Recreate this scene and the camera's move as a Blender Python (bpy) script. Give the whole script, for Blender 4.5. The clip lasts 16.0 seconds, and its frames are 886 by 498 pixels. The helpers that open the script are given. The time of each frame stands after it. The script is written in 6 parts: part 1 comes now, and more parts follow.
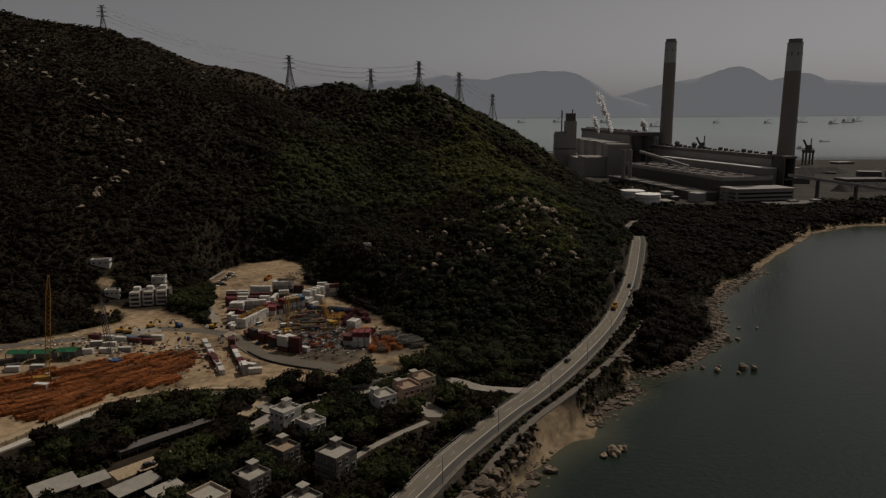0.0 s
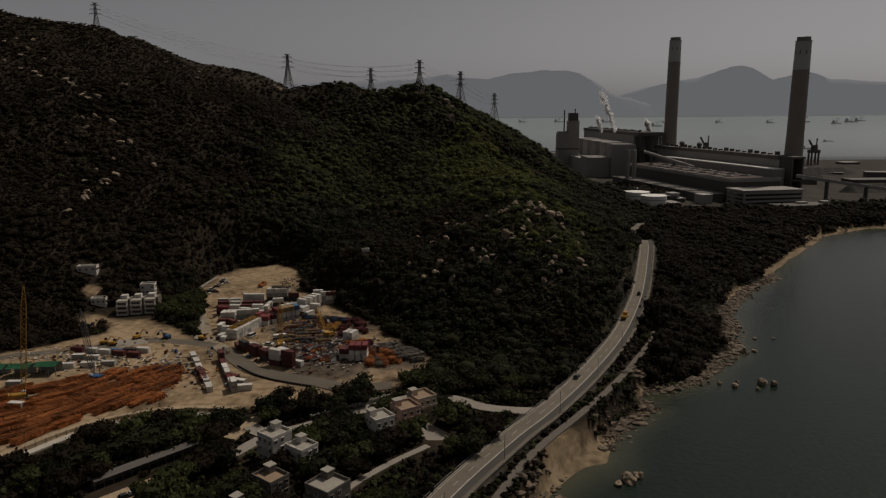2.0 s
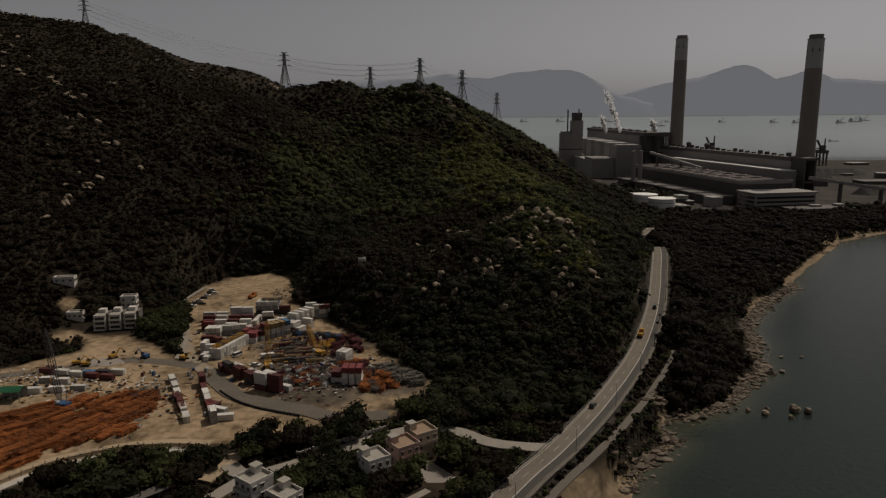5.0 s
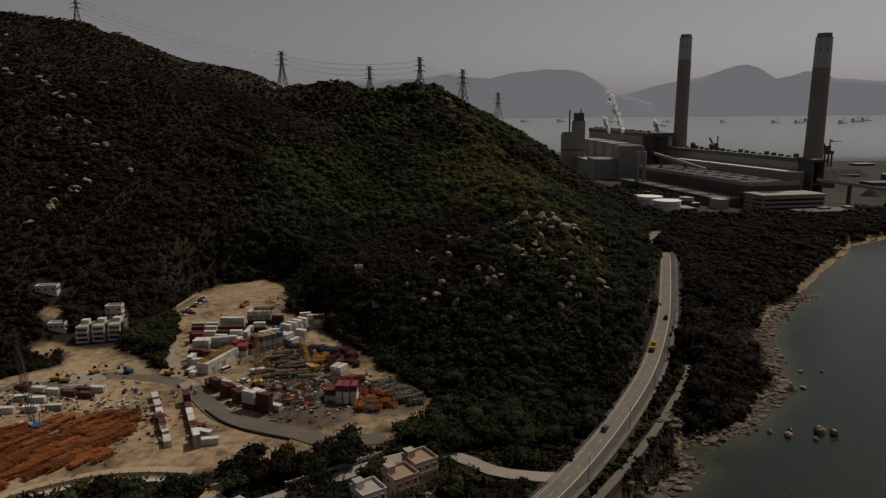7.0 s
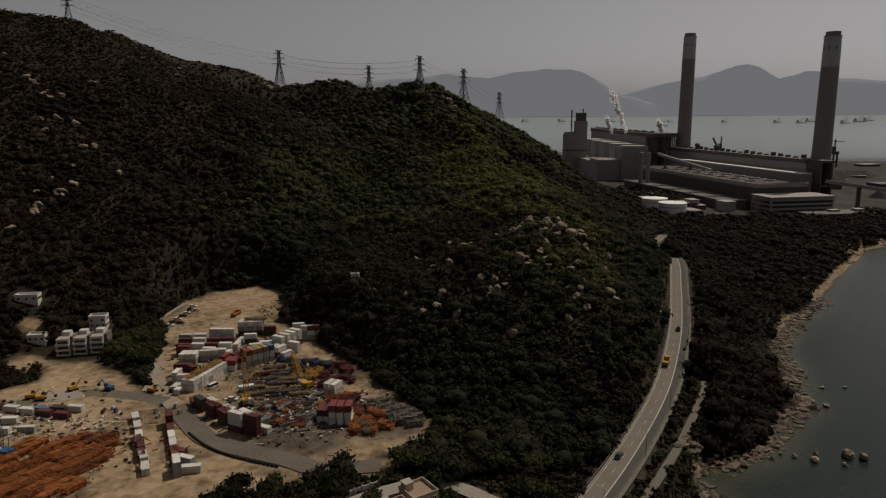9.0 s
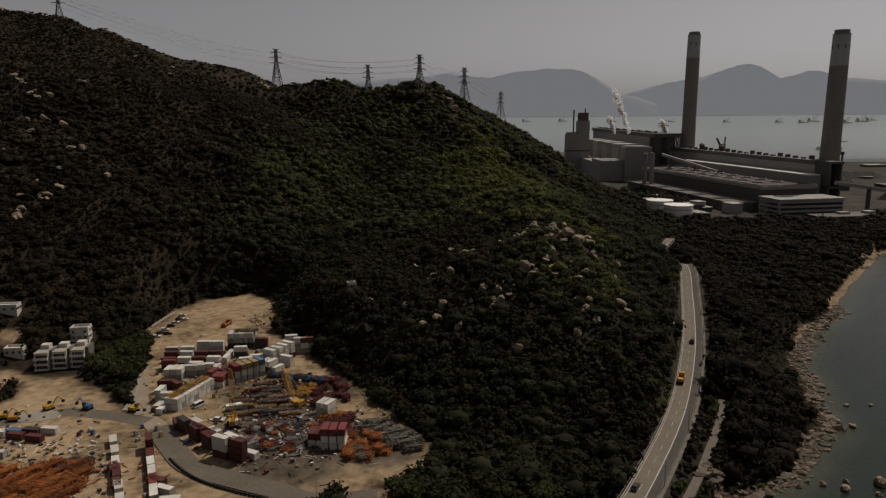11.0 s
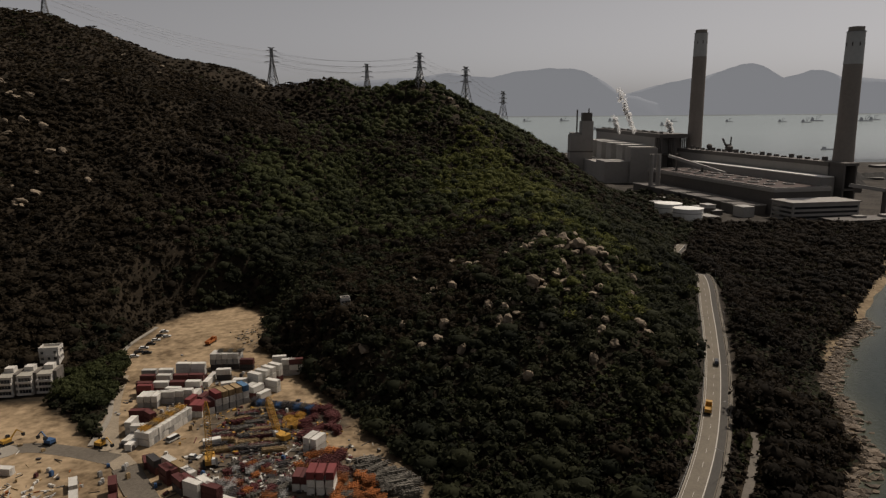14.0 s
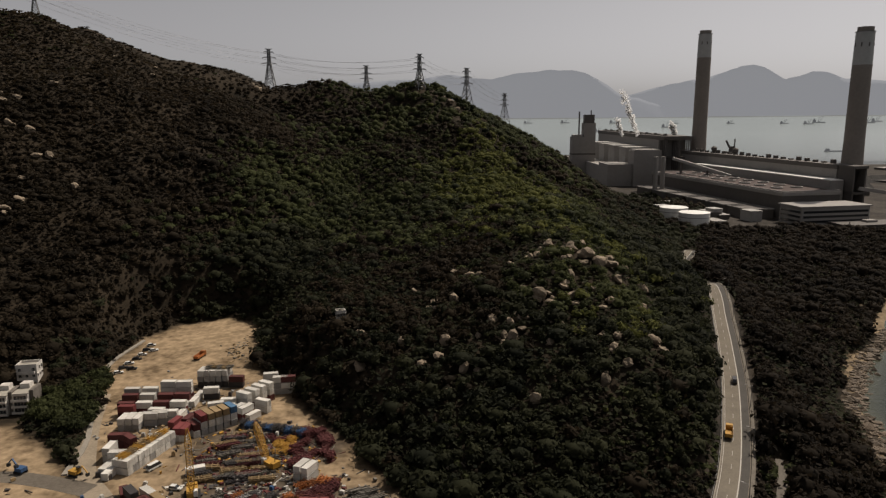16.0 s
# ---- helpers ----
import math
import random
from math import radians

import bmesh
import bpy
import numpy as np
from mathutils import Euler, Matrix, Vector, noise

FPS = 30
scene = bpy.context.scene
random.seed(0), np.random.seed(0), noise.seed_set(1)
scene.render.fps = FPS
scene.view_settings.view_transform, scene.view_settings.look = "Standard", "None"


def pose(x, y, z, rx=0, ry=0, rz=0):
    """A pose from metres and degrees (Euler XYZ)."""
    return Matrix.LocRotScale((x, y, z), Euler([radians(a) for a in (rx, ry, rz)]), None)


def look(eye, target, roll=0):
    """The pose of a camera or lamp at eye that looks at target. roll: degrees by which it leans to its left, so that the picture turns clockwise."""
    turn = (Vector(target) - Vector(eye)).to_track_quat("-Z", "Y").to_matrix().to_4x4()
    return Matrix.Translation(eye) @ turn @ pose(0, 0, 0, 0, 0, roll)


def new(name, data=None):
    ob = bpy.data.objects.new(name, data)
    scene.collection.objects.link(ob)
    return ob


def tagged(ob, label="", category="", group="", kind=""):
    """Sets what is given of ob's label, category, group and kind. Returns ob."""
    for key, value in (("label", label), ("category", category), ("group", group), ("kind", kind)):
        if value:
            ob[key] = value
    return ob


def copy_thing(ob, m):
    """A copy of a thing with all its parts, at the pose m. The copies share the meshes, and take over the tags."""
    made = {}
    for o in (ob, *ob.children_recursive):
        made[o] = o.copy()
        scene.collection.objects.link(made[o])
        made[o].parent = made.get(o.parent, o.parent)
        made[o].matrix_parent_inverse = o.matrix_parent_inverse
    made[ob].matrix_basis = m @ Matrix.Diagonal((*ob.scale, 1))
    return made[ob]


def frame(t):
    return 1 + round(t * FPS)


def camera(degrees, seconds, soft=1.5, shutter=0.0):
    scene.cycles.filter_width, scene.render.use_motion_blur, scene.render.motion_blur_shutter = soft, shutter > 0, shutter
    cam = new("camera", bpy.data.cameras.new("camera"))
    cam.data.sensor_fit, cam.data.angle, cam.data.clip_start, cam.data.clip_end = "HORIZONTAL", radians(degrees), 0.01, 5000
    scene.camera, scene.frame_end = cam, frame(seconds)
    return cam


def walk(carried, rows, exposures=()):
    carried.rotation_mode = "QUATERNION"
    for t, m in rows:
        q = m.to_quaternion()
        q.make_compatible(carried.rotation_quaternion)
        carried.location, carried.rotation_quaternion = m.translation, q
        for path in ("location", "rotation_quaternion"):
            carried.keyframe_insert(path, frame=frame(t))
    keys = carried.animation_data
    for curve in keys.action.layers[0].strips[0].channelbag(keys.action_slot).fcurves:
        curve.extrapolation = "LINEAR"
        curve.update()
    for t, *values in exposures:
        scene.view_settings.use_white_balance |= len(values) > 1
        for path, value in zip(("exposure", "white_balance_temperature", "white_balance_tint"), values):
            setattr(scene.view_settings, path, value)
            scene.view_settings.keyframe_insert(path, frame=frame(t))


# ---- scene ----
cam = camera(65.5, 16.0, soft=1.3)
# seconds, x, y, z, yaw, pitch, roll: a level flight ahead, 118 m over the sea
ROWS = [
    (0.0, -0.00, 0.00, 118.00, 0.000, -10.950, 0.230),
    (0.5, -0.06, 4.64, 118.10, 0.018, -10.960, 0.235),
    (1.0, -0.12, 9.24, 118.20, 0.035, -10.970, 0.240),
    (1.5, -0.18, 13.87, 118.30, 0.053, -10.980, 0.245),
    (2.0, -0.23, 18.47, 118.40, 0.071, -10.990, 0.250),
    (2.5, -0.29, 23.10, 118.50, 0.086, -11.000, 0.251),
    (3.0, -0.35, 27.68, 118.59, 0.102, -11.010, 0.252),
    (3.5, -0.41, 32.30, 118.69, 0.117, -11.020, 0.253),
    (4.0, -0.47, 36.90, 118.79, 0.132, -11.030, 0.254),
    (6.5, -0.76, 60.03, 119.29, 0.160, -11.030, 0.251),
    (7.0, -0.82, 64.58, 119.38, 0.165, -11.030, 0.250),
    (7.5, -0.88, 69.21, 119.48, 0.170, -11.035, 0.246),
    (8.0, -0.94, 73.81, 119.58, 0.175, -11.040, 0.242),
    (8.5, -0.99, 78.42, 119.68, 0.180, -11.045, 0.239),
    (9.0, -1.05, 83.02, 119.78, 0.185, -11.050, 0.235),
    (11.5, -1.34, 105.96, 120.27, 0.212, -11.075, 0.250),
    (12.0, -1.40, 110.54, 120.37, 0.220, -11.077, 0.260),
    (12.5, -1.46, 115.14, 120.47, 0.228, -11.079, 0.270),
    (13.0, -1.52, 119.79, 120.57, 0.235, -11.081, 0.280),
    (13.5, -1.58, 124.40, 120.67, 0.243, -11.083, 0.290),
    (14.0, -1.63, 129.03, 120.77, 0.251, -11.085, 0.300),
    (14.5, -1.69, 133.60, 120.86, 0.263, -11.066, 0.315),
    (15.0, -1.75, 138.17, 120.96, 0.275, -11.047, 0.330),
    (15.5, -1.81, 142.50, 121.06, 0.279, -10.975, 0.345),
    (16.0, -1.85, 146.39, 121.14, 0.283, -10.927, 0.360),
]
walk(cam, [(t, pose(x, y, z, 90 + pitch, roll, yaw)) for t, x, y, z, yaw, pitch, roll in ROWS],
     exposures=[(0.0, -0.75, 6800, 13), (4.0, -0.64, 6800, 13), (8.0, -0.47, 6800, 13), (12.0, -0.22, 6800, 13), (14.0, 0.0, 6800, 13), (15.0, 0.10, 6800, 13), (16.0, 0.30, 6800, 13)])

# ---- world, sun ----
SUN_AZ, SUN_EL = 48.0, 55.0          # degrees to the right of straight ahead, and above the horizon
world = bpy.data.worlds.new("sky")
scene.world = world
world.use_nodes = True
wn = world.node_tree
sky = wn.nodes.new("ShaderNodeTexSky")
sky.sky_type, sky.sun_disc = "NISHITA", False
sky.sun_elevation, sky.sun_rotation = radians(SUN_EL), radians(SUN_AZ)
sky.air_density, sky.dust_density, sky.ozone_density, sky.altitude = 0.45, 2.2, 1.0, 100
# thick grey sea haze takes most of the colour out of the sky
pale = wn.nodes.new("ShaderNodeHueSaturation")
pale.inputs["Saturation"].default_value = 0.16
wn.links.new(sky.outputs[0], pale.inputs["Color"])
wn.links.new(pale.outputs[0], wn.nodes["Background"].inputs[0])
wn.nodes["Background"].inputs[1].default_value = 0.069
sun = new("sun", bpy.data.lights.new("sun", "SUN"))
sun.data.energy, sun.data.angle, sun.data.color = 3.1, radians(0.6), (1.0, 0.92, 0.80)
_d = Vector((math.sin(radians(SUN_AZ)) * math.cos(radians(SUN_EL)), math.cos(radians(SUN_AZ)) * math.cos(radians(SUN_EL)), math.sin(radians(SUN_EL))))
sun.matrix_world = look(_d * 500, (0, 0, 0))


# ---- materials ----
def mat(name, col, rough=0.8, metal=0.0, vary=0.25, scale=0.5, bump=0.0, bscale=8.0, island=0.0, objrand=0.0, tint=None, spec=0.3):
    """Base colour broken up at two scales, with fine relief."""
    m = bpy.data.materials.new(name)
    m.use_nodes = True
    nt = m.node_tree
    N, K = nt.nodes, nt.links
    b = N["Principled BSDF"]
    b.inputs["Roughness"].default_value, b.inputs["Metallic"].default_value = rough, metal
    b.inputs["Specular IOR Level"].default_value = spec
    geo = N.new("ShaderNodeNewGeometry")
    n1 = N.new("ShaderNodeTexNoise"); n1.inputs["Scale"].default_value = scale; n1.inputs["Detail"].default_value = 6
    n2 = N.new("ShaderNodeTexNoise"); n2.inputs["Scale"].default_value = scale * 9; n2.inputs["Detail"].default_value = 3
    K.new(geo.outputs["Position"], n1.inputs["Vector"]); K.new(geo.outputs["Position"], n2.inputs["Vector"])
    add = N.new("ShaderNodeMath"); add.operation = "ADD"
    K.new(n1.outputs["Fac"], add.inputs[0]); K.new(n2.outputs["Fac"], add.inputs[1])
    val = add.outputs[0]
    lo, span = 0.0, 2.0
    if island or objrand:
        src = geo.outputs["Random Per Island"]
        if objrand:
            oi = N.new("ShaderNodeObjectInfo"); src = oi.outputs["Random"]
        ma = N.new("ShaderNodeMath"); ma.operation = "MULTIPLY_ADD"
        K.new(src, ma.inputs[0]); ma.inputs[1].default_value = max(island, objrand); K.new(val, ma.inputs[2]); val = ma.outputs[0]
        span += max(island, objrand)
    mr = N.new("ShaderNodeMapRange")
    mr.inputs["From Min"].default_value, mr.inputs["From Max"].default_value = span * 0.28, span * 0.72
    K.new(val, mr.inputs["Value"])
    mix = N.new("ShaderNodeMix"); mix.data_type = "RGBA"
    dark = [c * (1 - vary) for c in col]
    light = [min(1, c * (1 + vary)) for c in (tint or col)]
    mix.inputs["A"].default_value, mix.inputs["B"].default_value = (*dark, 1), (*light, 1)
    K.new(mr.outputs[0], mix.inputs["Factor"]); K.new(mix.outputs["Result"], b.inputs["Base Color"])
    if bump:
        n3 = N.new("ShaderNodeTexNoise"); n3.inputs["Scale"].default_value = bscale; n3.inputs["Detail"].default_value = 5
        K.new(geo.outputs["Position"], n3.inputs["Vector"])
        bp = N.new("ShaderNodeBump"); bp.inputs["Strength"].default_value = bump; bp.inputs["Distance"].default_value = 1.0 / bscale
        K.new(n3.outputs["Fac"], bp.inputs["Height"]); K.new(bp.outputs[0], b.inputs["Normal"])
    return m


def leaf_mat(name, dark, light, scale):
    """Leaf colour that drifts over the slope, from crown to crown and a little from leaf to leaf."""
    m = bpy.data.materials.new(name)
    m.use_nodes = True
    N, K = m.node_tree.nodes, m.node_tree.links
    b = N["Principled BSDF"]
    b.inputs["Roughness"].default_value, b.inputs["Specular IOR Level"].default_value = 0.85, 0.12
    geo = N.new("ShaderNodeNewGeometry")
    tone = N.new("ShaderNodeAttribute"); tone.attribute_name = "tone"
    total = None
    for src, weight in ((geo.outputs["Random Per Island"], 0.12), (tone.outputs["Fac"], 0.42), (scale, 0.95), (scale * 6, 0.45)):
        if isinstance(src, float):
            n = N.new("ShaderNodeTexNoise"); n.inputs["Scale"].default_value = src; n.inputs["Detail"].default_value = 5
            K.new(geo.outputs["Position"], n.inputs["Vector"]); src = n.outputs["Fac"]
        ma = N.new("ShaderNodeMath"); ma.operation = "MULTIPLY_ADD"; ma.inputs[1].default_value = weight; ma.inputs[2].default_value = 0.0
        K.new(src, ma.inputs[0])
        if total is not None:
            K.new(total, ma.inputs[2])
        total = ma.outputs[0]
    mr = N.new("ShaderNodeMapRange"); mr.inputs["From Min"].default_value, mr.inputs["From Max"].default_value = 0.62, 1.32
    K.new(total, mr.inputs["Value"])
    mix = N.new("ShaderNodeMix"); mix.data_type = "RGBA"
    mix.inputs["A"].default_value, mix.inputs["B"].default_value = (*dark, 1), (*light, 1)
    K.new(mr.outputs[0], mix.inputs["Factor"]); K.new(mix.outputs["Result"], b.inputs["Base Color"])
    # thin leaves let part of the light through
    thin = N.new("ShaderNodeBsdfTranslucent"); K.new(mix.outputs["Result"], thin.inputs["Color"])
    both = N.new("ShaderNodeMixShader"); both.inputs["Fac"].default_value = 0.42
    K.new(b.outputs[0], both.inputs[1]); K.new(thin.outputs[0], both.inputs[2])
    K.new(both.outputs[0], N["Material Output"].inputs["Surface"])
    return m


M_LEAF = leaf_mat("foliage", (0.014, 0.018, 0.0085), (0.072, 0.080, 0.032), 0.012)
# darker copy of the foliage: slope shade put into the leaf colour
M_LEAF_SHADED = leaf_mat("shaded_dense_leaf", (0.008, 0.0105, 0.0065), (0.042, 0.044, 0.022), 0.02)
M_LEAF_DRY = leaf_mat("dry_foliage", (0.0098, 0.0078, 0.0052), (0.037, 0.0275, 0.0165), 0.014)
# brown of bare twigs, with their self-shadow darkened into it
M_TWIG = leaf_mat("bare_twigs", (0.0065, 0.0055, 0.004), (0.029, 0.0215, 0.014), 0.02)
M_GRASS = leaf_mat("bright_grass", (0.040, 0.048, 0.014), (0.120, 0.122, 0.036), 0.025)
M_BARK = mat("bark", (0.12, 0.09, 0.065), 0.9, vary=0.3, scale=2, bump=0.4)
M_ROCK = mat("granite", (0.21, 0.165, 0.118), 0.85, vary=0.35, scale=0.35, bump=0.6, bscale=1.5, objrand=0.8)
M_SHORE = mat("shore_rock", (0.115, 0.088, 0.064), 0.8, vary=0.5, scale=0.3, bump=0.5, bscale=2, island=1.2)
M_ASPHALT = mat("worn_asphalt", (0.145, 0.125, 0.098), 0.9, vary=0.22, scale=0.12, bump=0.2)
M_DARKROAD = mat("dark_asphalt", (0.062, 0.057, 0.051), 0.9, vary=0.2, scale=0.15, bump=0.2)
M_PAINT = mat("road_paint", (0.42, 0.40, 0.37), 0.7, vary=0.2, scale=1)
M_CONC = mat("concrete", (0.25, 0.225, 0.19), 0.85, vary=0.22, scale=0.15, bump=0.2)
M_DIRT = mat("dirt", (0.34, 0.26, 0.17), 0.95, vary=0.25, scale=0.08, bump=0.5, bscale=1.0)
M_STACK_LO = mat("chimney_brown", (0.25, 0.22, 0.195), 0.85, vary=0.12, scale=0.03)
M_STACK_HI = mat("chimney_grey", (0.43, 0.43, 0.42), 0.8, vary=0.1, scale=0.03)
M_CLAD = mat("grey_cladding", (0.27, 0.255, 0.24), 0.7, vary=0.12, scale=0.02)
M_CLAD_D = mat("dark_cladding", (0.10, 0.09, 0.083), 0.7, vary=0.15, scale=0.02)
M_CLAD_L = mat("pale_cladding", (0.33, 0.32, 0.305), 0.7, vary=0.12, scale=0.03)
M_WHITE = mat("white_paint", (0.76, 0.75, 0.72), 0.6, vary=0.12, scale=0.3)
M_STEEL = mat("galvanised_steel", (0.20, 0.20, 0.20), 0.5, metal=0.6, vary=0.2, scale=1)
M_GLASS = mat("dark_window", (0.02, 0.022, 0.025), 0.12, vary=0.2, scale=0.5, spec=0.6)


def ground_material():
    m = bpy.data.materials.new("ground")
    m.use_nodes = True
    N, K = m.node_tree.nodes, m.node_tree.links
    b = N["Principled BSDF"]; b.inputs["Roughness"].default_value = 0.95; b.inputs["Specular IOR Level"].default_value = 0.1
    geo = N.new("ShaderNodeNewGeometry")
    fields = []
    for sc, det in ((0.04, 8), (0.3, 8)):
        n = N.new("ShaderNodeTexNoise"); n.inputs["Scale"].default_value = sc; n.inputs["Detail"].default_value = det
        K.new(geo.outputs["Position"], n.inputs["Vector"]); fields.append(n.outputs["Fac"])
    s = N.new("ShaderNodeMath"); s.operation = "ADD"; K.new(fields[0], s.inputs[0]); K.new(fields[1], s.inputs[1])
    mr = N.new("ShaderNodeMapRange"); mr.inputs["From Min"].default_value, mr.inputs["From Max"].default_value = 0.74, 1.22
    K.new(s.outputs[0], mr.inputs["Value"])

    def pair(a, c):
        x = N.new("ShaderNodeMix"); x.data_type = "RGBA"
        x.inputs["A"].default_value, x.inputs["B"].default_value = (*a, 1), (*c, 1)
        K.new(mr.outputs[0], x.inputs["Factor"]); return x.outputs["Result"]
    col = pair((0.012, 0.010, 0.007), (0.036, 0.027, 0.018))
    for nm, a, c in (("dirt", (0.11, 0.077, 0.046), (0.35, 0.258, 0.162)), ("sand", (0.10, 0.073, 0.047), (0.27, 0.205, 0.13)), ("hard", (0.026, 0.023, 0.02), (0.068, 0.060, 0.052))):
        at = N.new("ShaderNodeAttribute"); at.attribute_name = nm
        x = N.new("ShaderNodeMix"); x.data_type = "RGBA"
        K.new(at.outputs["Fac"], x.inputs["Factor"]); K.new(col, x.inputs["A"]); K.new(pair(a, c), x.inputs["B"]); col = x.outputs["Result"]
    K.new(col, b.inputs["Base Color"])
    bp = N.new("ShaderNodeBump"); bp.inputs["Strength"].default_value = 0.25; bp.inputs["Distance"].default_value = 0.5
    K.new(fields[1], bp.inputs["Height"]); K.new(bp.outputs[0], b.inputs["Normal"])
    return m


def water_material():
    m = bpy.data.materials.new("sea_water")
    m.use_nodes = True
    N, K = m.node_tree.nodes, m.node_tree.links
    b = N["Principled BSDF"]; b.inputs["Roughness"].default_value = 0.22; b.inputs["IOR"].default_value = 1.33; b.inputs["Specular IOR Level"].default_value = 0.27
    geo = N.new("ShaderNodeNewGeometry")
    n = N.new("ShaderNodeTexNoise"); n.inputs["Scale"].default_value = 0.004; n.inputs["Detail"].default_value = 4
    K.new(geo.outputs["Position"], n.inputs["Vector"])
    at = N.new("ShaderNodeAttribute"); at.attribute_name = "shallow"
    mix = N.new("ShaderNodeMix"); mix.data_type = "RGBA"
    mix.inputs["A"].default_value, mix.inputs["B"].default_value = (0.0062, 0.0125, 0.0085, 1), (0.010, 0.018, 0.0125, 1)
    K.new(n.outputs["Fac"], mix.inputs["Factor"])
    mx = N.new("ShaderNodeMix"); mx.data_type = "RGBA"; mx.inputs["B"].default_value = (0.06, 0.062, 0.042, 1)
    K.new(at.outputs["Fac"], mx.inputs["Factor"]); K.new(mix.outputs["Result"], mx.inputs["A"])
    K.new(mx.outputs["Result"], b.inputs["Base Color"])
    w = N.new("ShaderNodeTexNoise"); w.inputs["Scale"].default_value = 0.45; w.inputs["Detail"].default_value = 8
    K.new(geo.outputs["Position"], w.inputs["Vector"])
    bp = N.new("ShaderNodeBump"); bp.inputs["Strength"].default_value = 0.55; bp.inputs["Distance"].default_value = 0.6
    K.new(w.outputs["Fac"], bp.inputs["Height"]); K.new(bp.outputs[0], b.inputs["Normal"])
    return m


M_GROUND, M_WATER = ground_material(), water_material()


# ---- helpers of this scene ----
def mesh_ob(name, verts, faces, material, parent=None, smooth=False):
    me = bpy.data.meshes.new(name)
    me.from_pydata([tuple(v) for v in verts], [], [tuple(f) for f in faces])
    me.materials.append(material)
    if smooth:
        me.polygons.foreach_set("use_smooth", [True] * len(me.polygons))
    ob = new(name, me)
    if parent is not None:
        ob.parent = parent
    return ob


def part(name, bm, material, parent=None, label=""):
    me = bpy.data.meshes.new(name)
    bm.to_mesh(me); bm.free()
    me.materials.append(material)
    ob = new(name, me)
    if parent is not None:
        ob.parent = parent
    return tagged(ob, label) if label else ob


def box(bm, x0, x1, y0, y1, z0, z1, m=None):
    """A box between two corners, added to bm, moved by m."""
    vs = [Vector((x, y, z)) for z in (z0, z1) for x, y in ((x0, y0), (x1, y0), (x1, y1), (x0, y1))]
    vs = [bm.verts.new(m @ v if m else v) for v in vs]
    for f in ((0, 3, 2, 1), (4, 5, 6, 7), (0, 1, 5, 4), (1, 2, 6, 5), (2, 3, 7, 6), (3, 0, 4, 7)):
        bm.faces.new([vs[i] for i in f])
    return vs


def boxes(*rows, m=None):
    bm = bmesh.new()
    for r in rows:
        box(bm, *r, m=m)
    return bm


def beam(bm, a, b, w):
    """A square bar from a to b."""
    a, b = Vector(a), Vector(b)
    d = b - a
    box(bm, -w / 2, w / 2, -w / 2, w / 2, 0, d.length, Matrix.Translation(a) @ d.to_track_quat("Z", "Y").to_matrix().to_4x4())


def lathe(bm, profile, n=24, m=None):
    """A turned body from (radius, z) rows, closed at both ends."""
    rings = []
    for r, z in profile:
        rings.append([bm.verts.new((m @ Vector((r * math.cos(k * math.tau / n), r * math.sin(k * math.tau / n), z))) if m else (r * math.cos(k * math.tau / n), r * math.sin(k * math.tau / n), z)) for k in range(n)])
    for a, b in zip(rings, rings[1:]):
        for k in range(n):
            bm.faces.new((a[k], a[(k + 1) % n], b[(k + 1) % n], b[k]))
    bm.faces.new(rings[0][::-1]); bm.faces.new(rings[-1])


def empty(name, m=None, **tags):
    ob = new(name)
    if m is not None:
        ob.matrix_basis = m
    return tagged(ob, **tags)


# ---- the lie of the land ----
COAST = [(-90, 40), (-20, 140), (22, 199), (31, 217), (49, 235.5), (56, 238), (62.5, 258), (68, 265), (83.5, 281.5), (82, 301), (96, 301.5), (111, 309.7), (122, 321), (129, 333), (148, 351), (156, 378), (164.5, 395), (172, 424),
         (180, 433), (204, 469), (241, 510), (257, 541), (316, 614), (371, 681), (441, 731), (560, 745), (1500, 900), (1500, 1750), (860, 1780), (600, 2050), (330, 2250), (-900, 2600), (-1500, 2600), (-1500, 0)]
ROAD = [(-75, 70, 9), (-40, 128, 9.5), (-11, 178, 10), (3.5, 205, 10.5), (24, 237, 11), (38, 256, 11.5), (60, 291, 12.3), (86, 340, 13.2), (110, 398, 14.5), (127, 447, 16.5), (140, 488, 19), (147, 510, 21.5), (152, 528, 23), (155.5, 545, 22.5), (158, 575, 17), (168, 640, 10), (205, 720, 8)]
LANE = [(-25, 138, 7), (-4, 168, 8), (11, 194, 9), (23, 218, 9.5), (34, 235, 10), (44.8, 249, 10.5), (59, 269, 10.5), (76, 296, 10), (89, 319, 10), (101.5, 342.5, 9.5), (107.5, 357, 9.2)]
SITE_ROAD = [(36, 256, 11.3), (24, 258.5, 10.8), (14, 263, 10), (5, 272, 9.2), (-5, 277.5, 8.6), (-15, 275.5, 8.3), (-26, 269, 8.2), (-41, 258.5, 8), (-55, 248.5, 8), (-64, 245, 8), (-71, 252, 8)]
YARD_ROAD = [(-22, 289, 8.2), (-41, 287, 8), (-54, 293.5, 8), (-71, 300.5, 8), (-85, 308, 8), (-96, 321, 8), (-107, 336, 8)]
YARD_TURN = [(-107, 336, 8), (-119, 350, 8), (-129, 370, 8), (-138, 392, 8), (-146, 416, 8)]
HOUSE_LANE = [(-36, 196, 8), (-29, 210, 8), (-18, 224, 8), (-6, 236, 8)]
YARD_N = [(-159, 490), (-150, 513), (-127, 525), (-108, 512), (-94, 455), (-62, 404), (-36, 369), (-9, 325), (-6, 308), (-45, 280), (-95, 300), (-118, 340), (-130, 372), (-149, 415), (-160, 450)]
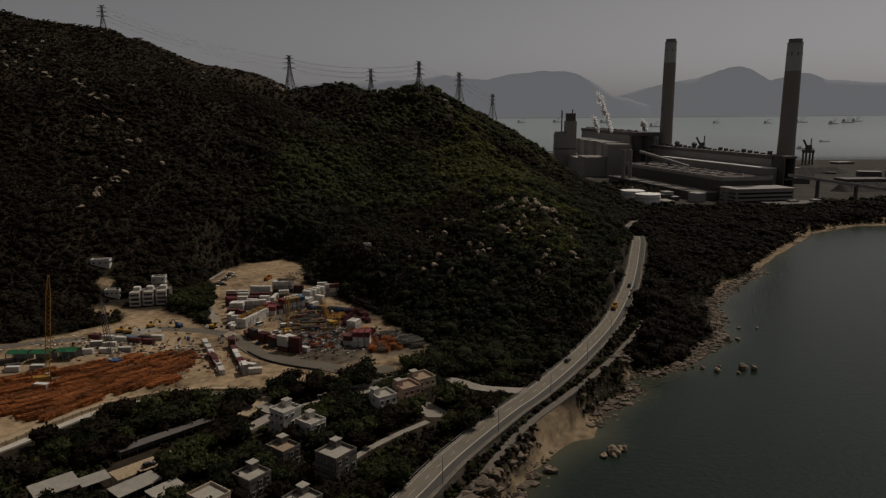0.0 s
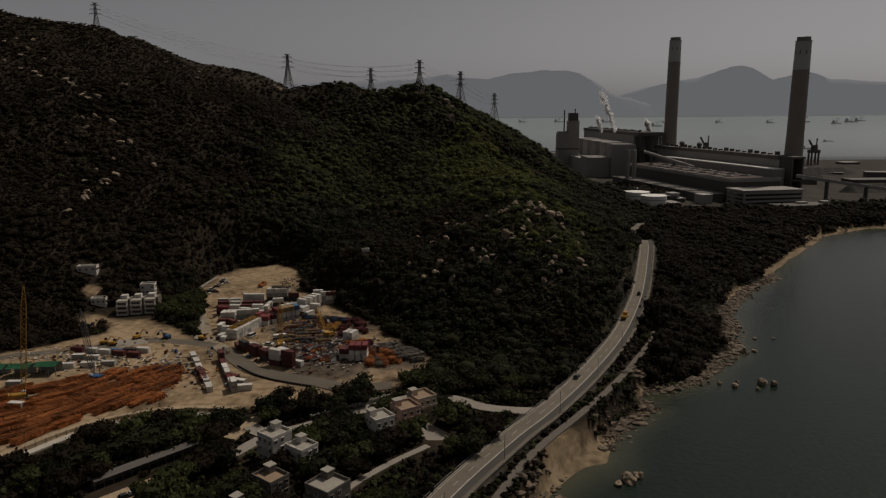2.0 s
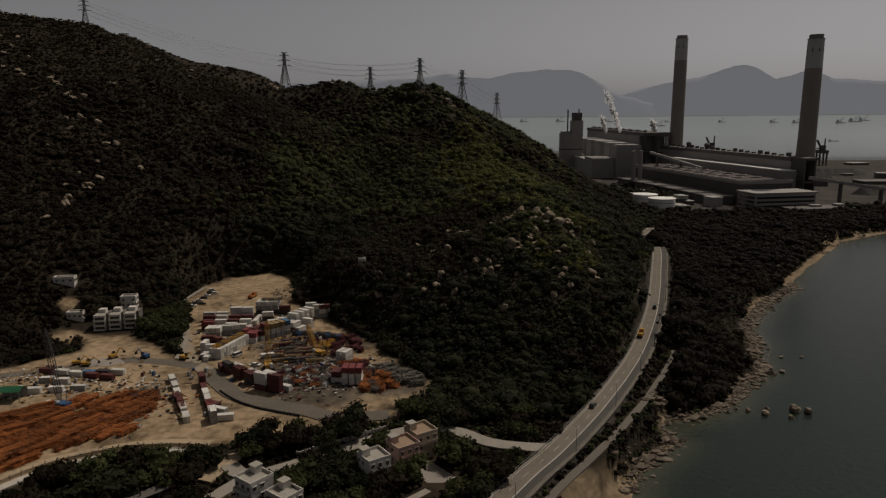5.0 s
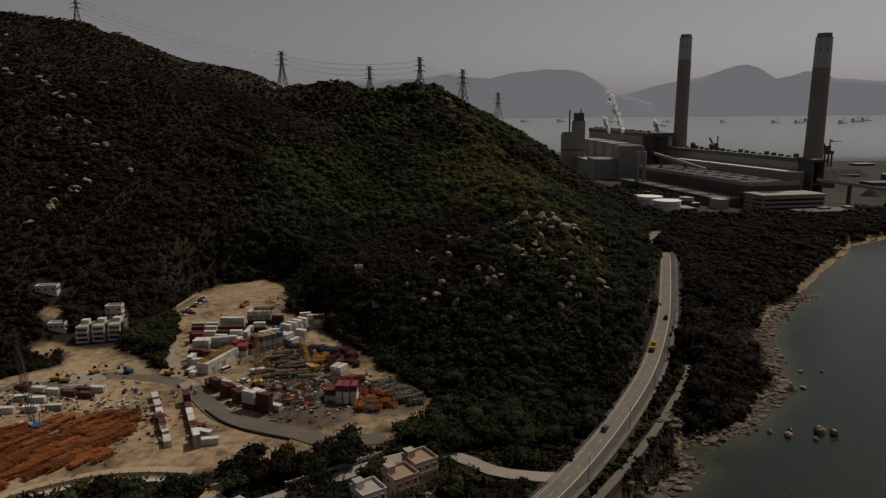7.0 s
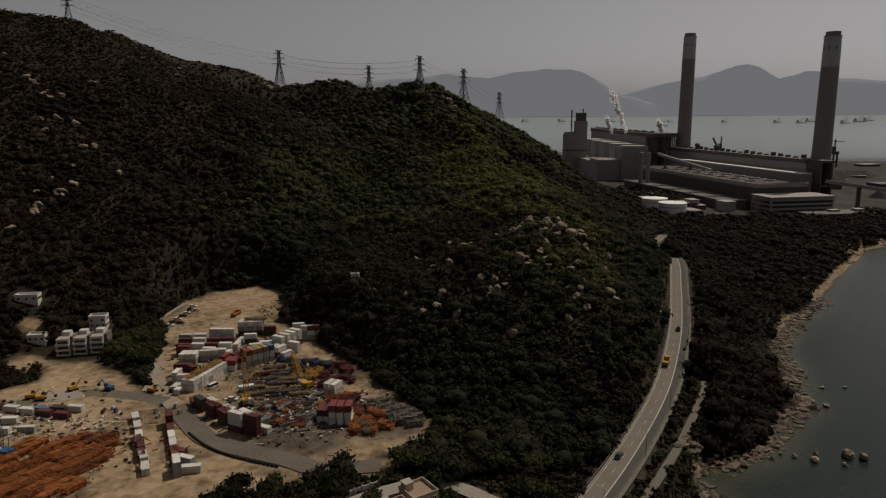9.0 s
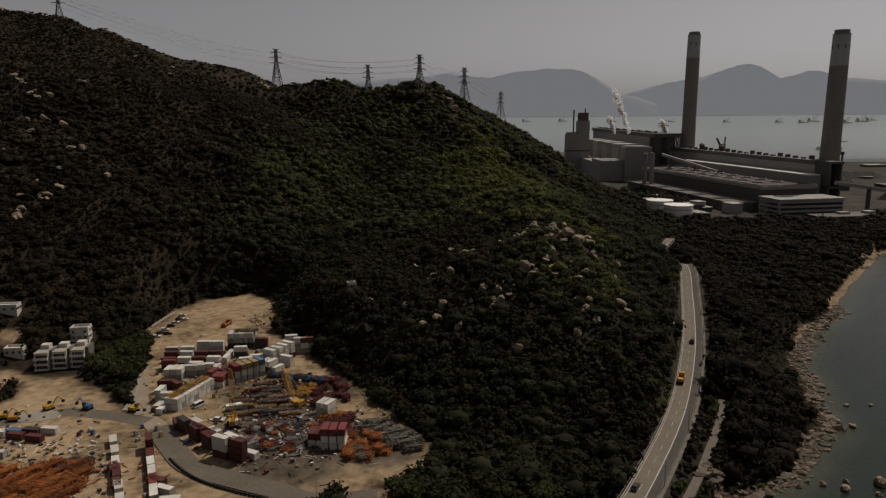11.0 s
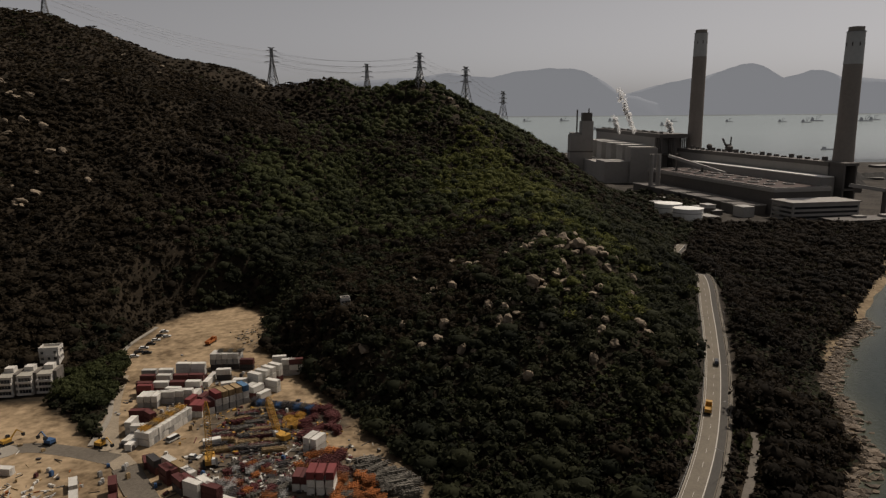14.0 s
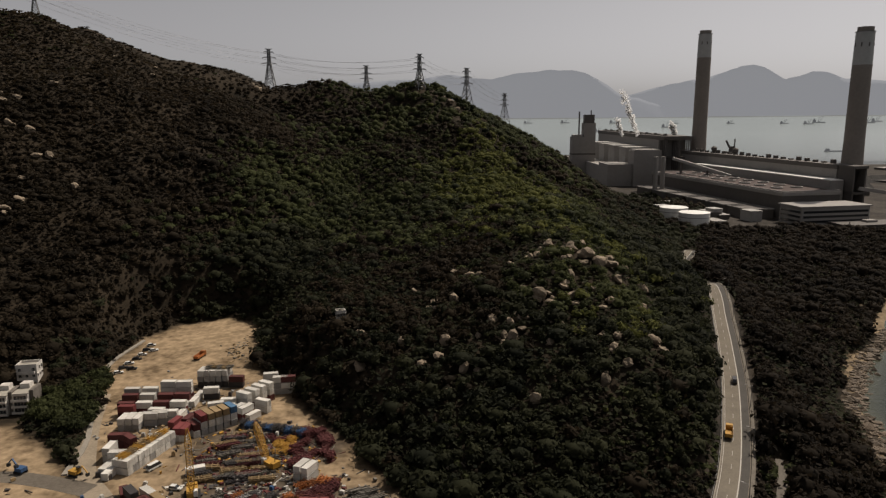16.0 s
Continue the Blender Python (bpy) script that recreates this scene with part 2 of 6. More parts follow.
YARD_S = [(-95, 300), (-45, 280), (-78, 266), (-112, 262), (-142, 234), (-160, 200), (-250, 210), (-235, 310), (-198, 340), (-176, 362), (-186, 386), (-163, 386), (-140, 366), (-118, 345)]
# crest lines: x, y, z, fall to the left of the line, fall to its right
RIDGES = [
    [(-760, 480, 235, .45, .5), (-560, 690, 230, .42, .5), (-400, 822, 217, .40, .5), (-378, 976, 203, .40, .5), (-284, 1020, 182, .40, .5), (-235, 1000, 156, .36, .5), (-165, 1010, 165, .42, .6), (-90, 960, 153, .5, .6), (-30, 905, 143, .65, .65), (20, 1000, 130, .5, .65), (64, 1090, 107, .5, .65), (120, 1250, 30, .5, .6)],
    [(-30, 905, 143, .65, .33), (3, 845, 115, .60, .30), (28, 750, 86, .52, .24), (52, 620, 64, .42, .20), (58, 500, 59, .50, .24), (56, 455, 56, .58, .30), (62, 405, 44, .62, .36), (66, 370, 30, .62, .40), (64, 335, 12, .6, .45)],
    [(-560, 690, 230, .5, .5), (-430, 690, 158, .42, .42), (-325, 645, 108, .42, .40), (-275, 575, 74, .42, .38), (-232, 480, 34, .40, .36), (-215, 410, 14, .36, .36)],
]


def lattice(ix, iy, seed):
    h = (ix * 374761393 + iy * 668265263 + seed * 974634777) & 0xFFFFFFFF
    h = ((h ^ (h >> 13)) * 1274126177) & 0xFFFFFFFF
    return ((h ^ (h >> 16)) & 0xFFFF) / 65535.0


def fbm(x, y, size, octaves=4, seed=0):
    """Smooth noise in -1..1 with the coarsest waves of that size in metres."""
    out, amp, tot = 0.0, 1.0, 0.0
    for o in range(octaves):
        fx, fy = x / size, y / size
        ix, iy = np.floor(fx).astype(np.int64), np.floor(fy).astype(np.int64)
        u, v = fx - ix, fy - iy
        u, v = u * u * (3 - 2 * u), v * v * (3 - 2 * v)
        a, b = lattice(ix, iy, seed + o), lattice(ix + 1, iy, seed + o)
        c, d = lattice(ix, iy + 1, seed + o), lattice(ix + 1, iy + 1, seed + o)
        out = out + amp * (2 * (a + (b - a) * u + (c - a) * v + (a - b - c + d) * u * v) - 1)
        tot += amp; amp *= 0.5; size *= 0.5
    return out / tot


def along(x, y, line):
    """Distance to a polyline, the side (positive to its left), and its other columns at the nearest place."""
    best = np.full(x.shape, 1e9); side = np.zeros(x.shape); cols = None
    line = np.array(line, float)
    for p, q in zip(line, line[1:]):
        e = q[:2] - p[:2]
        s = np.clip(((x - p[0]) * e[0] + (y - p[1]) * e[1]) / (e @ e), 0, 1)
        dx, dy = x - p[0] - s * e[0], y - p[1] - s * e[1]
        d = np.hypot(dx, dy); near = d < best
        if cols is None:
            cols = [np.zeros(x.shape) for _ in p[2:]]
        best = np.where(near, d, best); side = np.where(near, e[0] * dy - e[1] * dx, side)
        for k in range(len(cols)):
            cols[k] = np.where(near, p[2 + k] + s * (q[2 + k] - p[2 + k]), cols[k])
    return best, side, cols


def inside(x, y, poly):
    odd = np.zeros(x.shape, bool)
    for (ax, ay), (bx, by) in zip(poly, poly[1:] + poly[:1]):
        cross = (ay > y) != (by > y)
        odd ^= cross & (x < (bx - ax) * (y - ay) / (by - ay + 1e-12) + ax)
    return odd


def border(x, y, poly):
    """Signed distance to a closed outline, positive inside."""
    d, _, _ = along(x, y, poly + poly[:1])
    return np.where(inside(x, y, poly), d, -d)


def ridge_height(x, y, line):
    best = np.full(x.shape, -1e9)
    line = np.array(line, float)
    for p, q in zip(line, line[1:]):
        e = q[:2] - p[:2]
        s = np.clip(((x - p[0]) * e[0] + (y - p[1]) * e[1]) / (e @ e), 0, 1)
        dx, dy = x - p[0] - s * e[0], y - p[1] - s * e[1]
        d = np.hypot(dx, dy)
        c = p + s[..., None] * (q - p)
        turn = (e[0] * dy - e[1] * dx) / (np.hypot(*e) * d + 1e-6)
        k = c[..., 4] + (c[..., 3] - c[..., 4]) * (0.5 + 0.5 * turn)
        best = np.maximum(best, c[..., 2] - k * (np.sqrt(d * d + 14.0 ** 2) - 14.0))
    return best


def smooth_max(values, k):
    m = np.max(values, axis=0)
    return m + k * np.log(sum(np.exp((v - m) / k) for v in values))


def wild(x, y):
    """The hills, before roads and yards were cut into them."""
    hills = [ridge_height(x, y, r) for r in RIDGES]
    h = smooth_max(hills, 6.0)
    up = np.clip((h - 12) / 60, 0, 1)
    h = h + up * (9 * fbm(x, y, 130, 5, 3) - 15 * np.abs(fbm(x + 0.35 * y, y, 85, 3, 11)) + 5.5)
    return smooth_max([h, np.full(x.shape, 7.0)], 2.5) - 0.3


def land(x, y):
    h = wild(x, y)
    d = border(x, y, COAST) + 2.2 * fbm(x, y, 22, 3, 5)
    cap = np.where(d < 0, d * 0.12, 0.13 * d + 0.7 * np.maximum(0, d - 8))
    h = np.minimum(h, cap)
    for poly, z in ((YARD_N, 8.0), (YARD_S, 8.0)):
        k = np.clip(border(x, y, poly) / 26 + 1, 0, 1)
        k = k * k * (3 - 2 * k)
        h = h + (z - h) * k
    for line, half in ((YARD_ROAD, 4.0), (SITE_ROAD, 3.2), (HOUSE_LANE, 2.0), (ROAD, 6.0), (LANE, 1.8)):
        dist, _, (z,) = along(x, y, line)
        k = np.clip((half + 5 - dist) / 4, 0, 1)
        k = k * k * (3 - 2 * k)
        h = h + (z - 0.35 - h) * k
    return h


def land_at(x, y):
    return float(land(np.array([float(x)]), np.array([float(y)]))[0])


def build_ground():
    xs = np.unique(np.concatenate([np.arange(-1500, -640, 60), np.arange(-640, -260, 7), np.arange(-260, 260, 3.5), np.arange(260, 620, 7), np.arange(620, 1800, 60)]))
    ys = np.unique(np.concatenate([np.arange(-300, 120, 40), np.arange(120, 560, 3.5), np.arange(560, 1180, 7), np.arange(1180, 2900, 50)]))
    X, Y = np.meshgrid(xs, ys)
    Z = land(X, Y)
    n, w = len(ys), len(xs)
    idx = np.arange(n * w).reshape(n, w)
    q = np.stack([idx[:-1, :-1], idx[:-1, 1:], idx[1:, 1:], idx[1:, :-1]], -1).reshape(-1, 4)
    me = bpy.data.meshes.new("ground")
    me.vertices.add(n * w); me.vertices.foreach_set("co", np.stack([X, Y, Z], -1).ravel())
    me.loops.add(q.size); me.loops.foreach_set("vertex_index", q.ravel())
    me.polygons.add(len(q)); me.polygons.foreach_set("loop_start", np.arange(0, q.size, 4))
    me.polygons.foreach_set("use_smooth", np.ones(len(q), bool))
    me.update(calc_edges=True)
    yard = np.maximum(border(X, Y, YARD_N), border(X, Y, YARD_S))
    dirt = np.clip((yard + 2.5 * fbm(X, Y, 14, 3, 21)) / 4 + 0.5, 0, 1)
    sd, _, _ = along(X, Y, YARD_ROAD)
    dirt = np.maximum(dirt, np.clip((6 - sd) / 2, 0, 1))
    for cx, cy, r in ((-207, 412, 7), (-214, 384, 6), (-192, 380, 10)):
        dirt = np.maximum(dirt, np.clip((r - np.hypot(X - cx, Y - cy) + 6 * fbm(X, Y, 12, 3, 71)) / 4, 0, 1))
    coast = border(X, Y, COAST) + 2.2 * fbm(X, Y, 22, 3, 5)
    beach = 2.5 + 10 * np.exp(-((Y - 240) / 16) ** 2) + 9 * np.exp(-((Y - 468) / 22) ** 2) + 12 * np.clip((Y - 505) / 20, 0, 1) + 4 * np.exp(-((Y - 328) / 12) ** 2)
    sand = np.clip((beach + 3 * fbm(X, Y, 24, 3, 8) - coast) / 2, 0, 1) * (Y < 1000)
    rd, _, _ = along(X, Y, ROAD)
    hard = np.clip((7.5 - rd) / 2, 0, 1)
    work = np.maximum(1 - np.hypot((X + 50) / 38, (Y - 328) / 30), 1 - np.hypot((X + 66) / 28, (Y - 366) / 24)) + 0.6 * fbm(X, Y, 16, 3, 81)
    hard = np.maximum(hard, np.clip(work * 2.5, 0, 0.8))
    plant = (X > 190 + 0.1 * (Y - 900)) & (Y > 800) & (Z < 14)
    hard = np.maximum(hard, plant * 1.0)
    for nm, f in (("dirt", dirt), ("sand", sand), ("hard", hard)):
        at = me.attributes.new(nm, "FLOAT", "POINT")
        at.data.foreach_set("value", np.asarray(f, float).ravel())
    me.materials.append(M_GROUND)
    return tagged(new("ground", me), "dry hillside soil with bare tan earth and beach sand", "ground", kind="structure")


ground = build_ground()


# glow colour that paints haze over the far ranges
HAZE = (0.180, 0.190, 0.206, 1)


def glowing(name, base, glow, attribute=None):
    """Something so far off that the lit air before it is painted as emission."""
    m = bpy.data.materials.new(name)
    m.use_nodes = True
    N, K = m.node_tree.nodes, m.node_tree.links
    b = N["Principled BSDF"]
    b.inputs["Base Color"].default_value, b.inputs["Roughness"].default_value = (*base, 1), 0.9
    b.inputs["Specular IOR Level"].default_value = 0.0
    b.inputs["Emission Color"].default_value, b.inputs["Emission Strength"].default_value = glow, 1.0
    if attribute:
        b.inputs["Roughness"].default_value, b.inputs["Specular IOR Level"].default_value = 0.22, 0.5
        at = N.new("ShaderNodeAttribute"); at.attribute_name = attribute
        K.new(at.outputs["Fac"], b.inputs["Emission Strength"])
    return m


def sheet(name, xs, ys, material):
    X, Y = np.meshgrid(xs, ys)
    # the far water climbs to eye level, as the horizon of a much larger sea
    far = np.clip((np.hypot(X * 0.35, Y) - 2600) / 2300, 0, 1.2)
    Z = 113.0 * far ** 1.35
    n, w = len(ys), len(xs)
    idx = np.arange(n * w).reshape(n, w)
    q = np.stack([idx[:-1, :-1], idx[:-1, 1:], idx[1:, 1:], idx[1:, :-1]], -1).reshape(-1, 4)
    ob = mesh_ob(name, np.stack([X, Y, Z], -1).reshape(-1, 3).tolist(), q.tolist(), material, smooth=True)
    return ob, X, Y


def build_sea():
    xs = np.unique(np.concatenate([np.arange(-4200, 0, 300), np.arange(0, 520, 8), np.arange(520, 4600, 240)]))
    ys = np.unique(np.concatenate([np.arange(-1200, 120, 120), np.arange(120, 760, 8), np.arange(760, 1930, 130), [1930.0]]))
    ob, X, Y = sheet("water", xs, ys, M_WATER)
    at = ob.data.attributes.new("shallow", "FLOAT", "POINT")
    d = border(X, Y, COAST)
    at.data.foreach_set("value", (np.clip((d + 16) / 16, 0, 1) ** 1.6 * (Y < 900)).ravel())
    tagged(ob, "calm dark green sea water with fine ripples", "sea", kind="structure")
    # sea haze over the far water painted as emission, rising with distance
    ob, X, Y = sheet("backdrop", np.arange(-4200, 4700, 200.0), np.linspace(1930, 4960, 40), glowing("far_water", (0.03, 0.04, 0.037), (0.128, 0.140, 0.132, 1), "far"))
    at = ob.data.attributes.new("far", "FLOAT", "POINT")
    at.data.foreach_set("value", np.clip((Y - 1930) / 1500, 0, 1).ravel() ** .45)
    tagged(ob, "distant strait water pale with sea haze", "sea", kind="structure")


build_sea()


def build_mountains():
    """Hazy blue ranges across the strait, far behind everything."""
    # the haze is emission on the slopes, over a dark base
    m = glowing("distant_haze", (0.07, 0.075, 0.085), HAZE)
    peaks = [[(-3600, 150), (-2600, 300), (-1700, 260), (-900, 330), (-400, 350), (-105, 372), (46, 386), (150, 366), (272, 363), (420, 385), (600, 398), (690, 412), (760, 416), (840, 408), (911, 386), (1010, 335), (1100, 275), (1162, 245), (1367, 200), (1600, 120)],
             [(900, 120), (1100, 232), (1240, 262), (1367, 292), (1480, 322), (1590, 339), (1700, 352), (1831, 389), (1930, 424), (2015, 436), (2090, 420), (2160, 380), (2228, 351), (2310, 372), (2411, 401), (2490, 386), (2604, 349), (2700, 345), (2936, 333), (3300, 340), (3700, 220)]]
    for k, line in enumerate(peaks):
        verts, faces = [], []
        px = np.array([p[0] for p in line], float); pz = np.array([p[1] for p in line], float)
        xs = np.arange(px[0], px[-1], 18.0)
        zs = np.interp(xs, px, pz) + 17 * fbm(xs, xs * 0 + 40 * k, 150, 6, 31 + k)
        y0 = 4700 + 60 * k
        for x, z in zip(xs, zs):
            for j in range(9):
                s = j / 8
                gully = 26 * math.sin(s * math.pi) * float(fbm(np.array([x]), np.array([s * 90.0 + 500 * k]), 190, 3, 41)[0])
                verts.append((x + gully, y0 + 60 * s + gully, 60 + (z - 60) * s))
            verts.append((x, y0 + 150, 60))
        n = 10
        for i in range(len(xs) - 1):
            for j in range(n - 1):
                faces.append((i * n + j, (i + 1) * n + j, (i + 1) * n + j + 1, i * n + j + 1))
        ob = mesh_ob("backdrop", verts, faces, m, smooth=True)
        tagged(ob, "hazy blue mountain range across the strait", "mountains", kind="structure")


build_mountains()


# ---- roads ----
def resample(line, step):
    line = np.array(line, float)
    # Catmull-Rom through the rows
    p = np.vstack([2 * line[0] - line[1], line, 2 * line[-1] - line[-2]])
    out = []
    for i in range(1, len(p) - 2):
        n = max(2, int(np.hypot(*(p[i + 1] - p[i])[:2]) / step))
        for t in np.linspace(0, 1, n, endpoint=False):
            a, b, c, d = p[i - 1:i + 3]
            out.append(0.5 * (2 * b + (c - a) * t + (2 * a - 5 * b + 4 * c - d) * t * t + (3 * b - a - 3 * c + d) * t ** 3))
    out.append(line[-1])
    return np.array(out)


def ribbon(name, line, lo, hi, lift, thick, material, step=4.0, dash=None, parent=None):
    """A strip that follows a line, between two offsets to its right."""
    c = resample(line, step)
    t = np.gradient(c[:, :2], axis=0); t /= np.linalg.norm(t, axis=1)[:, None]
    r = np.stack([t[:, 1], -t[:, 0]], 1)
    verts, faces = [], []
    for i in range(len(c)):
        for off, dz in ((lo, lift), (hi, lift), (hi, lift - thick), (lo, lift - thick)):
            verts.append((c[i, 0] + r[i, 0] * off, c[i, 1] + r[i, 1] * off, c[i, 2] + dz))
    for i in range(len(c) - 1):
        if dash and i % dash[1] >= dash[0]:
            continue
        a, b = 4 * i, 4 * i + 4
        for j in range(4):
            faces.append((a + j, b + j, b + (j + 1) % 4, a + (j + 1) % 4))
        if dash or i == 0:
            faces.append((a, a + 1, a + 2, a + 3))
        if dash or i == len(c) - 2:
            faces.append((b + 3, b + 2, b + 1, b))
    return mesh_ob(name, verts, faces, material, parent)


road = tagged(ribbon("road", ROAD, -4.8, 3.9, 0.02, 0.6, M_ASPHALT), "two-lane coast road of worn pale asphalt", "road", kind="structure")
tagged(ribbon("road", LANE, -1.4, 1.4, 0.05, 0.6, mat("lane_concrete", (0.12, 0.105, 0.088), .9, vary=.3, scale=.3, bump=.2)), "narrow concrete lane above the shore", "road", kind="structure")
tagged(ribbon("road", SITE_ROAD, -2.9, 2.9, 0.02, 0.5, M_CONC), "concrete side road into the storage yard", "road", kind="structure")
tagged(ribbon("road", HOUSE_LANE, -1.3, 1.3, 0.03, 0.5, M_CONC), "narrow concrete footpath by the houses", "path", kind="structure")
ribbon("dark_lane", ROAD, 1.25, 3.7, 0.03, 0.02, M_DARKROAD, parent=road)
ribbon("edge_line", ROAD, 0.8, 1.1, 0.032, 0.02, M_PAINT, parent=road)
ribbon("edge_line", ROAD, -4.45, -4.3, 0.032, 0.02, M_PAINT, parent=road)
ribbon("centre_line", ROAD, -1.7, -1.58, 0.032, 0.02, M_PAINT, step=3.0, dash=(1, 3), parent=road)
tagged(ribbon("pavement", ROAD, 4.1, 5.3, 0.16, 0.7, mat("stained_paving", (0.13, 0.115, 0.095), .9, vary=.45, scale=.25, bump=.2)), "pale concrete pavement with a kerb beside the road", "pavement", kind="structure")
tagged(ribbon("kerb", ROAD, -5.2, -4.85, 0.16, 0.7, M_CONC), "low concrete kerb along the inner edge of the road", "kerb", kind="structure")


# ---- the power station ----
U = Vector((63, -331, 0)).normalized()
V = Vector((U.y, -U.x, 0))
PLANT = Matrix(((U.x, V.x, 0, 478), (U.y, V.y, 0, 969), (0, 0, 1, 6), (0, 0, 0, 1)))  # along the halls, across them to the landward side, up


def chimney(x, y, top, r0, r1, split):
    e = empty("chimney", pose(x, y, 6), label="tall tapered concrete chimney with a pale top band", category="chimney", group="power station chimneys")
    h = top - 6
    bm = bmesh.new()
    lathe(bm, [(r0 * 1.08, -6), (r0, h * 0.12), (r0 + (r1 - r0) * 0.55, h * 0.4), (r1 + 0.6, split - 6)], 32)
    part("shaft", bm, M_STACK_LO, e)
    bm = bmesh.new()
    lathe(bm, [(r1 + 0.62, split - 6.1), (r1, h - 5)], 32)
    part("top_band", bm, M_STACK_HI, e, "pale grey upper band")
    bm = bmesh.new()
    lathe(bm, [(r1 - 1.2, h - 5), (r1 - 1.2, h)], 32)
    part("flue_cap", bm, M_STACK_LO, e)
    bm = bmesh.new()
    lathe(bm, [(r1 + 0.1, h - 5.6), (r1 + 0.7, h - 5.6), (r1 + 0.7, h - 5.0), (r1 + 0.1, h - 5.0)], 32)
    part("gallery", bm, M_STEEL, e)
    for k in range(8):
        a = k * math.tau / 8
        part("vent_slot", boxes((-0.7, 0.7, -0.3, 0.3, 0, 4.5), m=pose((r1 + 0.1) * math.sin(a), -(r1 + 0.1) * math.cos(a), h - 22, 0, 0, math.degrees(a))), M_CLAD_D, e)
    return e


chimney(415, 1300, 253, 12.5, 10.2, 211)
chimney(478, 969, 218, 12.5, 9.8, 176)


def ribs(a0, a1, b, z0, z1, n, depth=0.8, w=1.2):
    """Upright cladding ribs along one long wall."""
    return boxes(*[(a0 + (a1 - a0) * (k + .5) / n - w / 2, a0 + (a1 - a0) * (k + .5) / n + w / 2, b, b + depth, z0, z1) for k in range(n)])


def parapet(x0, x1, y0, y1, z, w=1.2, h=1.6):
    return boxes((x0, x1, y0, y0 + w, z, z + h), (x0, x1, y1 - w, y1, z, z + h), (x0, x0 + w, y0 + w, y1 - w, z, z + h), (x1 - w, x1, y0 + w, y1 - w, z, z + h))


M_TYRE_DARK = mat("black_grille", (0.03, 0.028, 0.027), 0.8, vary=0.2, scale=0.3)
hall = empty("turbine_hall", PLANT, label="long dark grey turbine hall with round roof fans", category="building")
part("wall", boxes((-255, 45, 50, 122, -8, 30)), M_CLAD_D, hall)
M_ROOFRED = mat("dark_red_roof", (0.062, 0.043, 0.039), 0.85, vary=0.2, scale=0.05)
part("roof", boxes((-253, 43, 52, 120, 30, 30.3)), M_ROOFRED, hall, "dark reddish flat roof")
part("parapet", parapet(-255, 45, 50, 122, 30), M_CLAD, hall)
part("roof_band", boxes((-256, 46, 122, 123.4, 26.5, 30.2), (45, 46.4, 50, 122, 26.5, 30.2)), M_CLAD, hall)
for k in range(8):
    for j in range(2):
        m = pose(-215 + 31 * k, 72 + 26 * j, 30)
        bm = bmesh.new()
        lathe(bm, [(6.6, 0), (7.0, 1.0), (6.6, 1.9), (5.4, 2.0), (5.0, 1.2)], 18, m)
        fan = part("roof_fan", bm, M_CLAD, hall, "round fan cowl on the roof")
        bm = bmesh.new(); lathe(bm, [(4.9, 1.0), (4.9, 1.3), (1.2, 1.5)], 18, m); part("fan_disc", bm, M_TYRE_DARK, fan, "dark fan opening")
low = empty("switch_hall", PLANT, label="row of low grey transformer bays", category="building")
for k in range(6):
    part("bay", boxes((-230 + 46 * k, -192 + 46 * k, 126, 158, -8, 10), (-231 + 46 * k, -191 + 46 * k, 125.5, 158.5, 10, 11)), M_CLAD_D, low)
    part("bay_roof", boxes((-226 + 46 * k, -196 + 46 * k, 129, 155, 11, 11.4)), M_CLAD_D, low)
    part("parapet", parapet(-231 + 46 * k, -191 + 46 * k, 125.5, 158.5, 11, 1.0, 1.1), M_CLAD, low)

bh = empty("boiler_house", PLANT, label="long grey boiler house beside a chimney", category="building")
part("wall", boxes((-330, 15, 13, 32, -8, 56)), M_CLAD, bh)
part("eaves_band", boxes((-332, 17, 12, 33.5, 52, 57.2)), M_CLAD_D, bh)
part("annex", boxes((-255, 28, 32.1, 50, -8, 40)), M_CLAD, bh)
part("annex_roof", boxes((-256, 29, 34, 50.6, 40, 41.2)), M_WHITE, bh, "pale sunlit roof strip")
part("gable_frame", boxes((15.2, 40, 14, 16, -8, 57), (15.2, 40, 29, 31, -8, 57), (15.2, 41, 13, 32, 54, 57), (15.2, 40, 14, 31, 25, 27)), M_CLAD_D, bh)
for k in range(22):
    part("roof_vent", boxes((-320 + 15 * k, -316 + 15 * k, 20, 25, 57.2, 59.0 + (k * 7 % 4))), M_CLAD_D, bh)
for u0 in (-255, -200):
    bm = bmesh.new()
    lathe(bm, [(3, 57), (3, 60), (4.2, 61.5), (4.2, 65), (2, 67)], 14, pose(u0, 22, 0))
    part("bunker_head", bm, M_CLAD_D, bh)

BROT = PLANT @ pose(-330, 65, 0, 0, 0, 10.4)
bb = empty("boiler_house", BROT, label="tall grey boiler house with four stepped bays", category="building")
part("wall", boxes((-480, -30, -45, 0, -8, 79)), M_CLAD, bb)
part("eaves_band", boxes((-482, 0, -46, 1.2, 74, 80.5)), M_CLAD_D, bb)
for k in range(4):
    for y in (-44, -24, -4):
        part("gantry_post", boxes((-28 + 9 * k, -26 + 9 * k, y, y + 2, -8, 74)), M_CLAD_D, bb)
for z in (20, 45):
    part("gantry_floor", boxes((-29.8, 2, -45, 0, z, z + 2)), M_CLAD_D, bb)
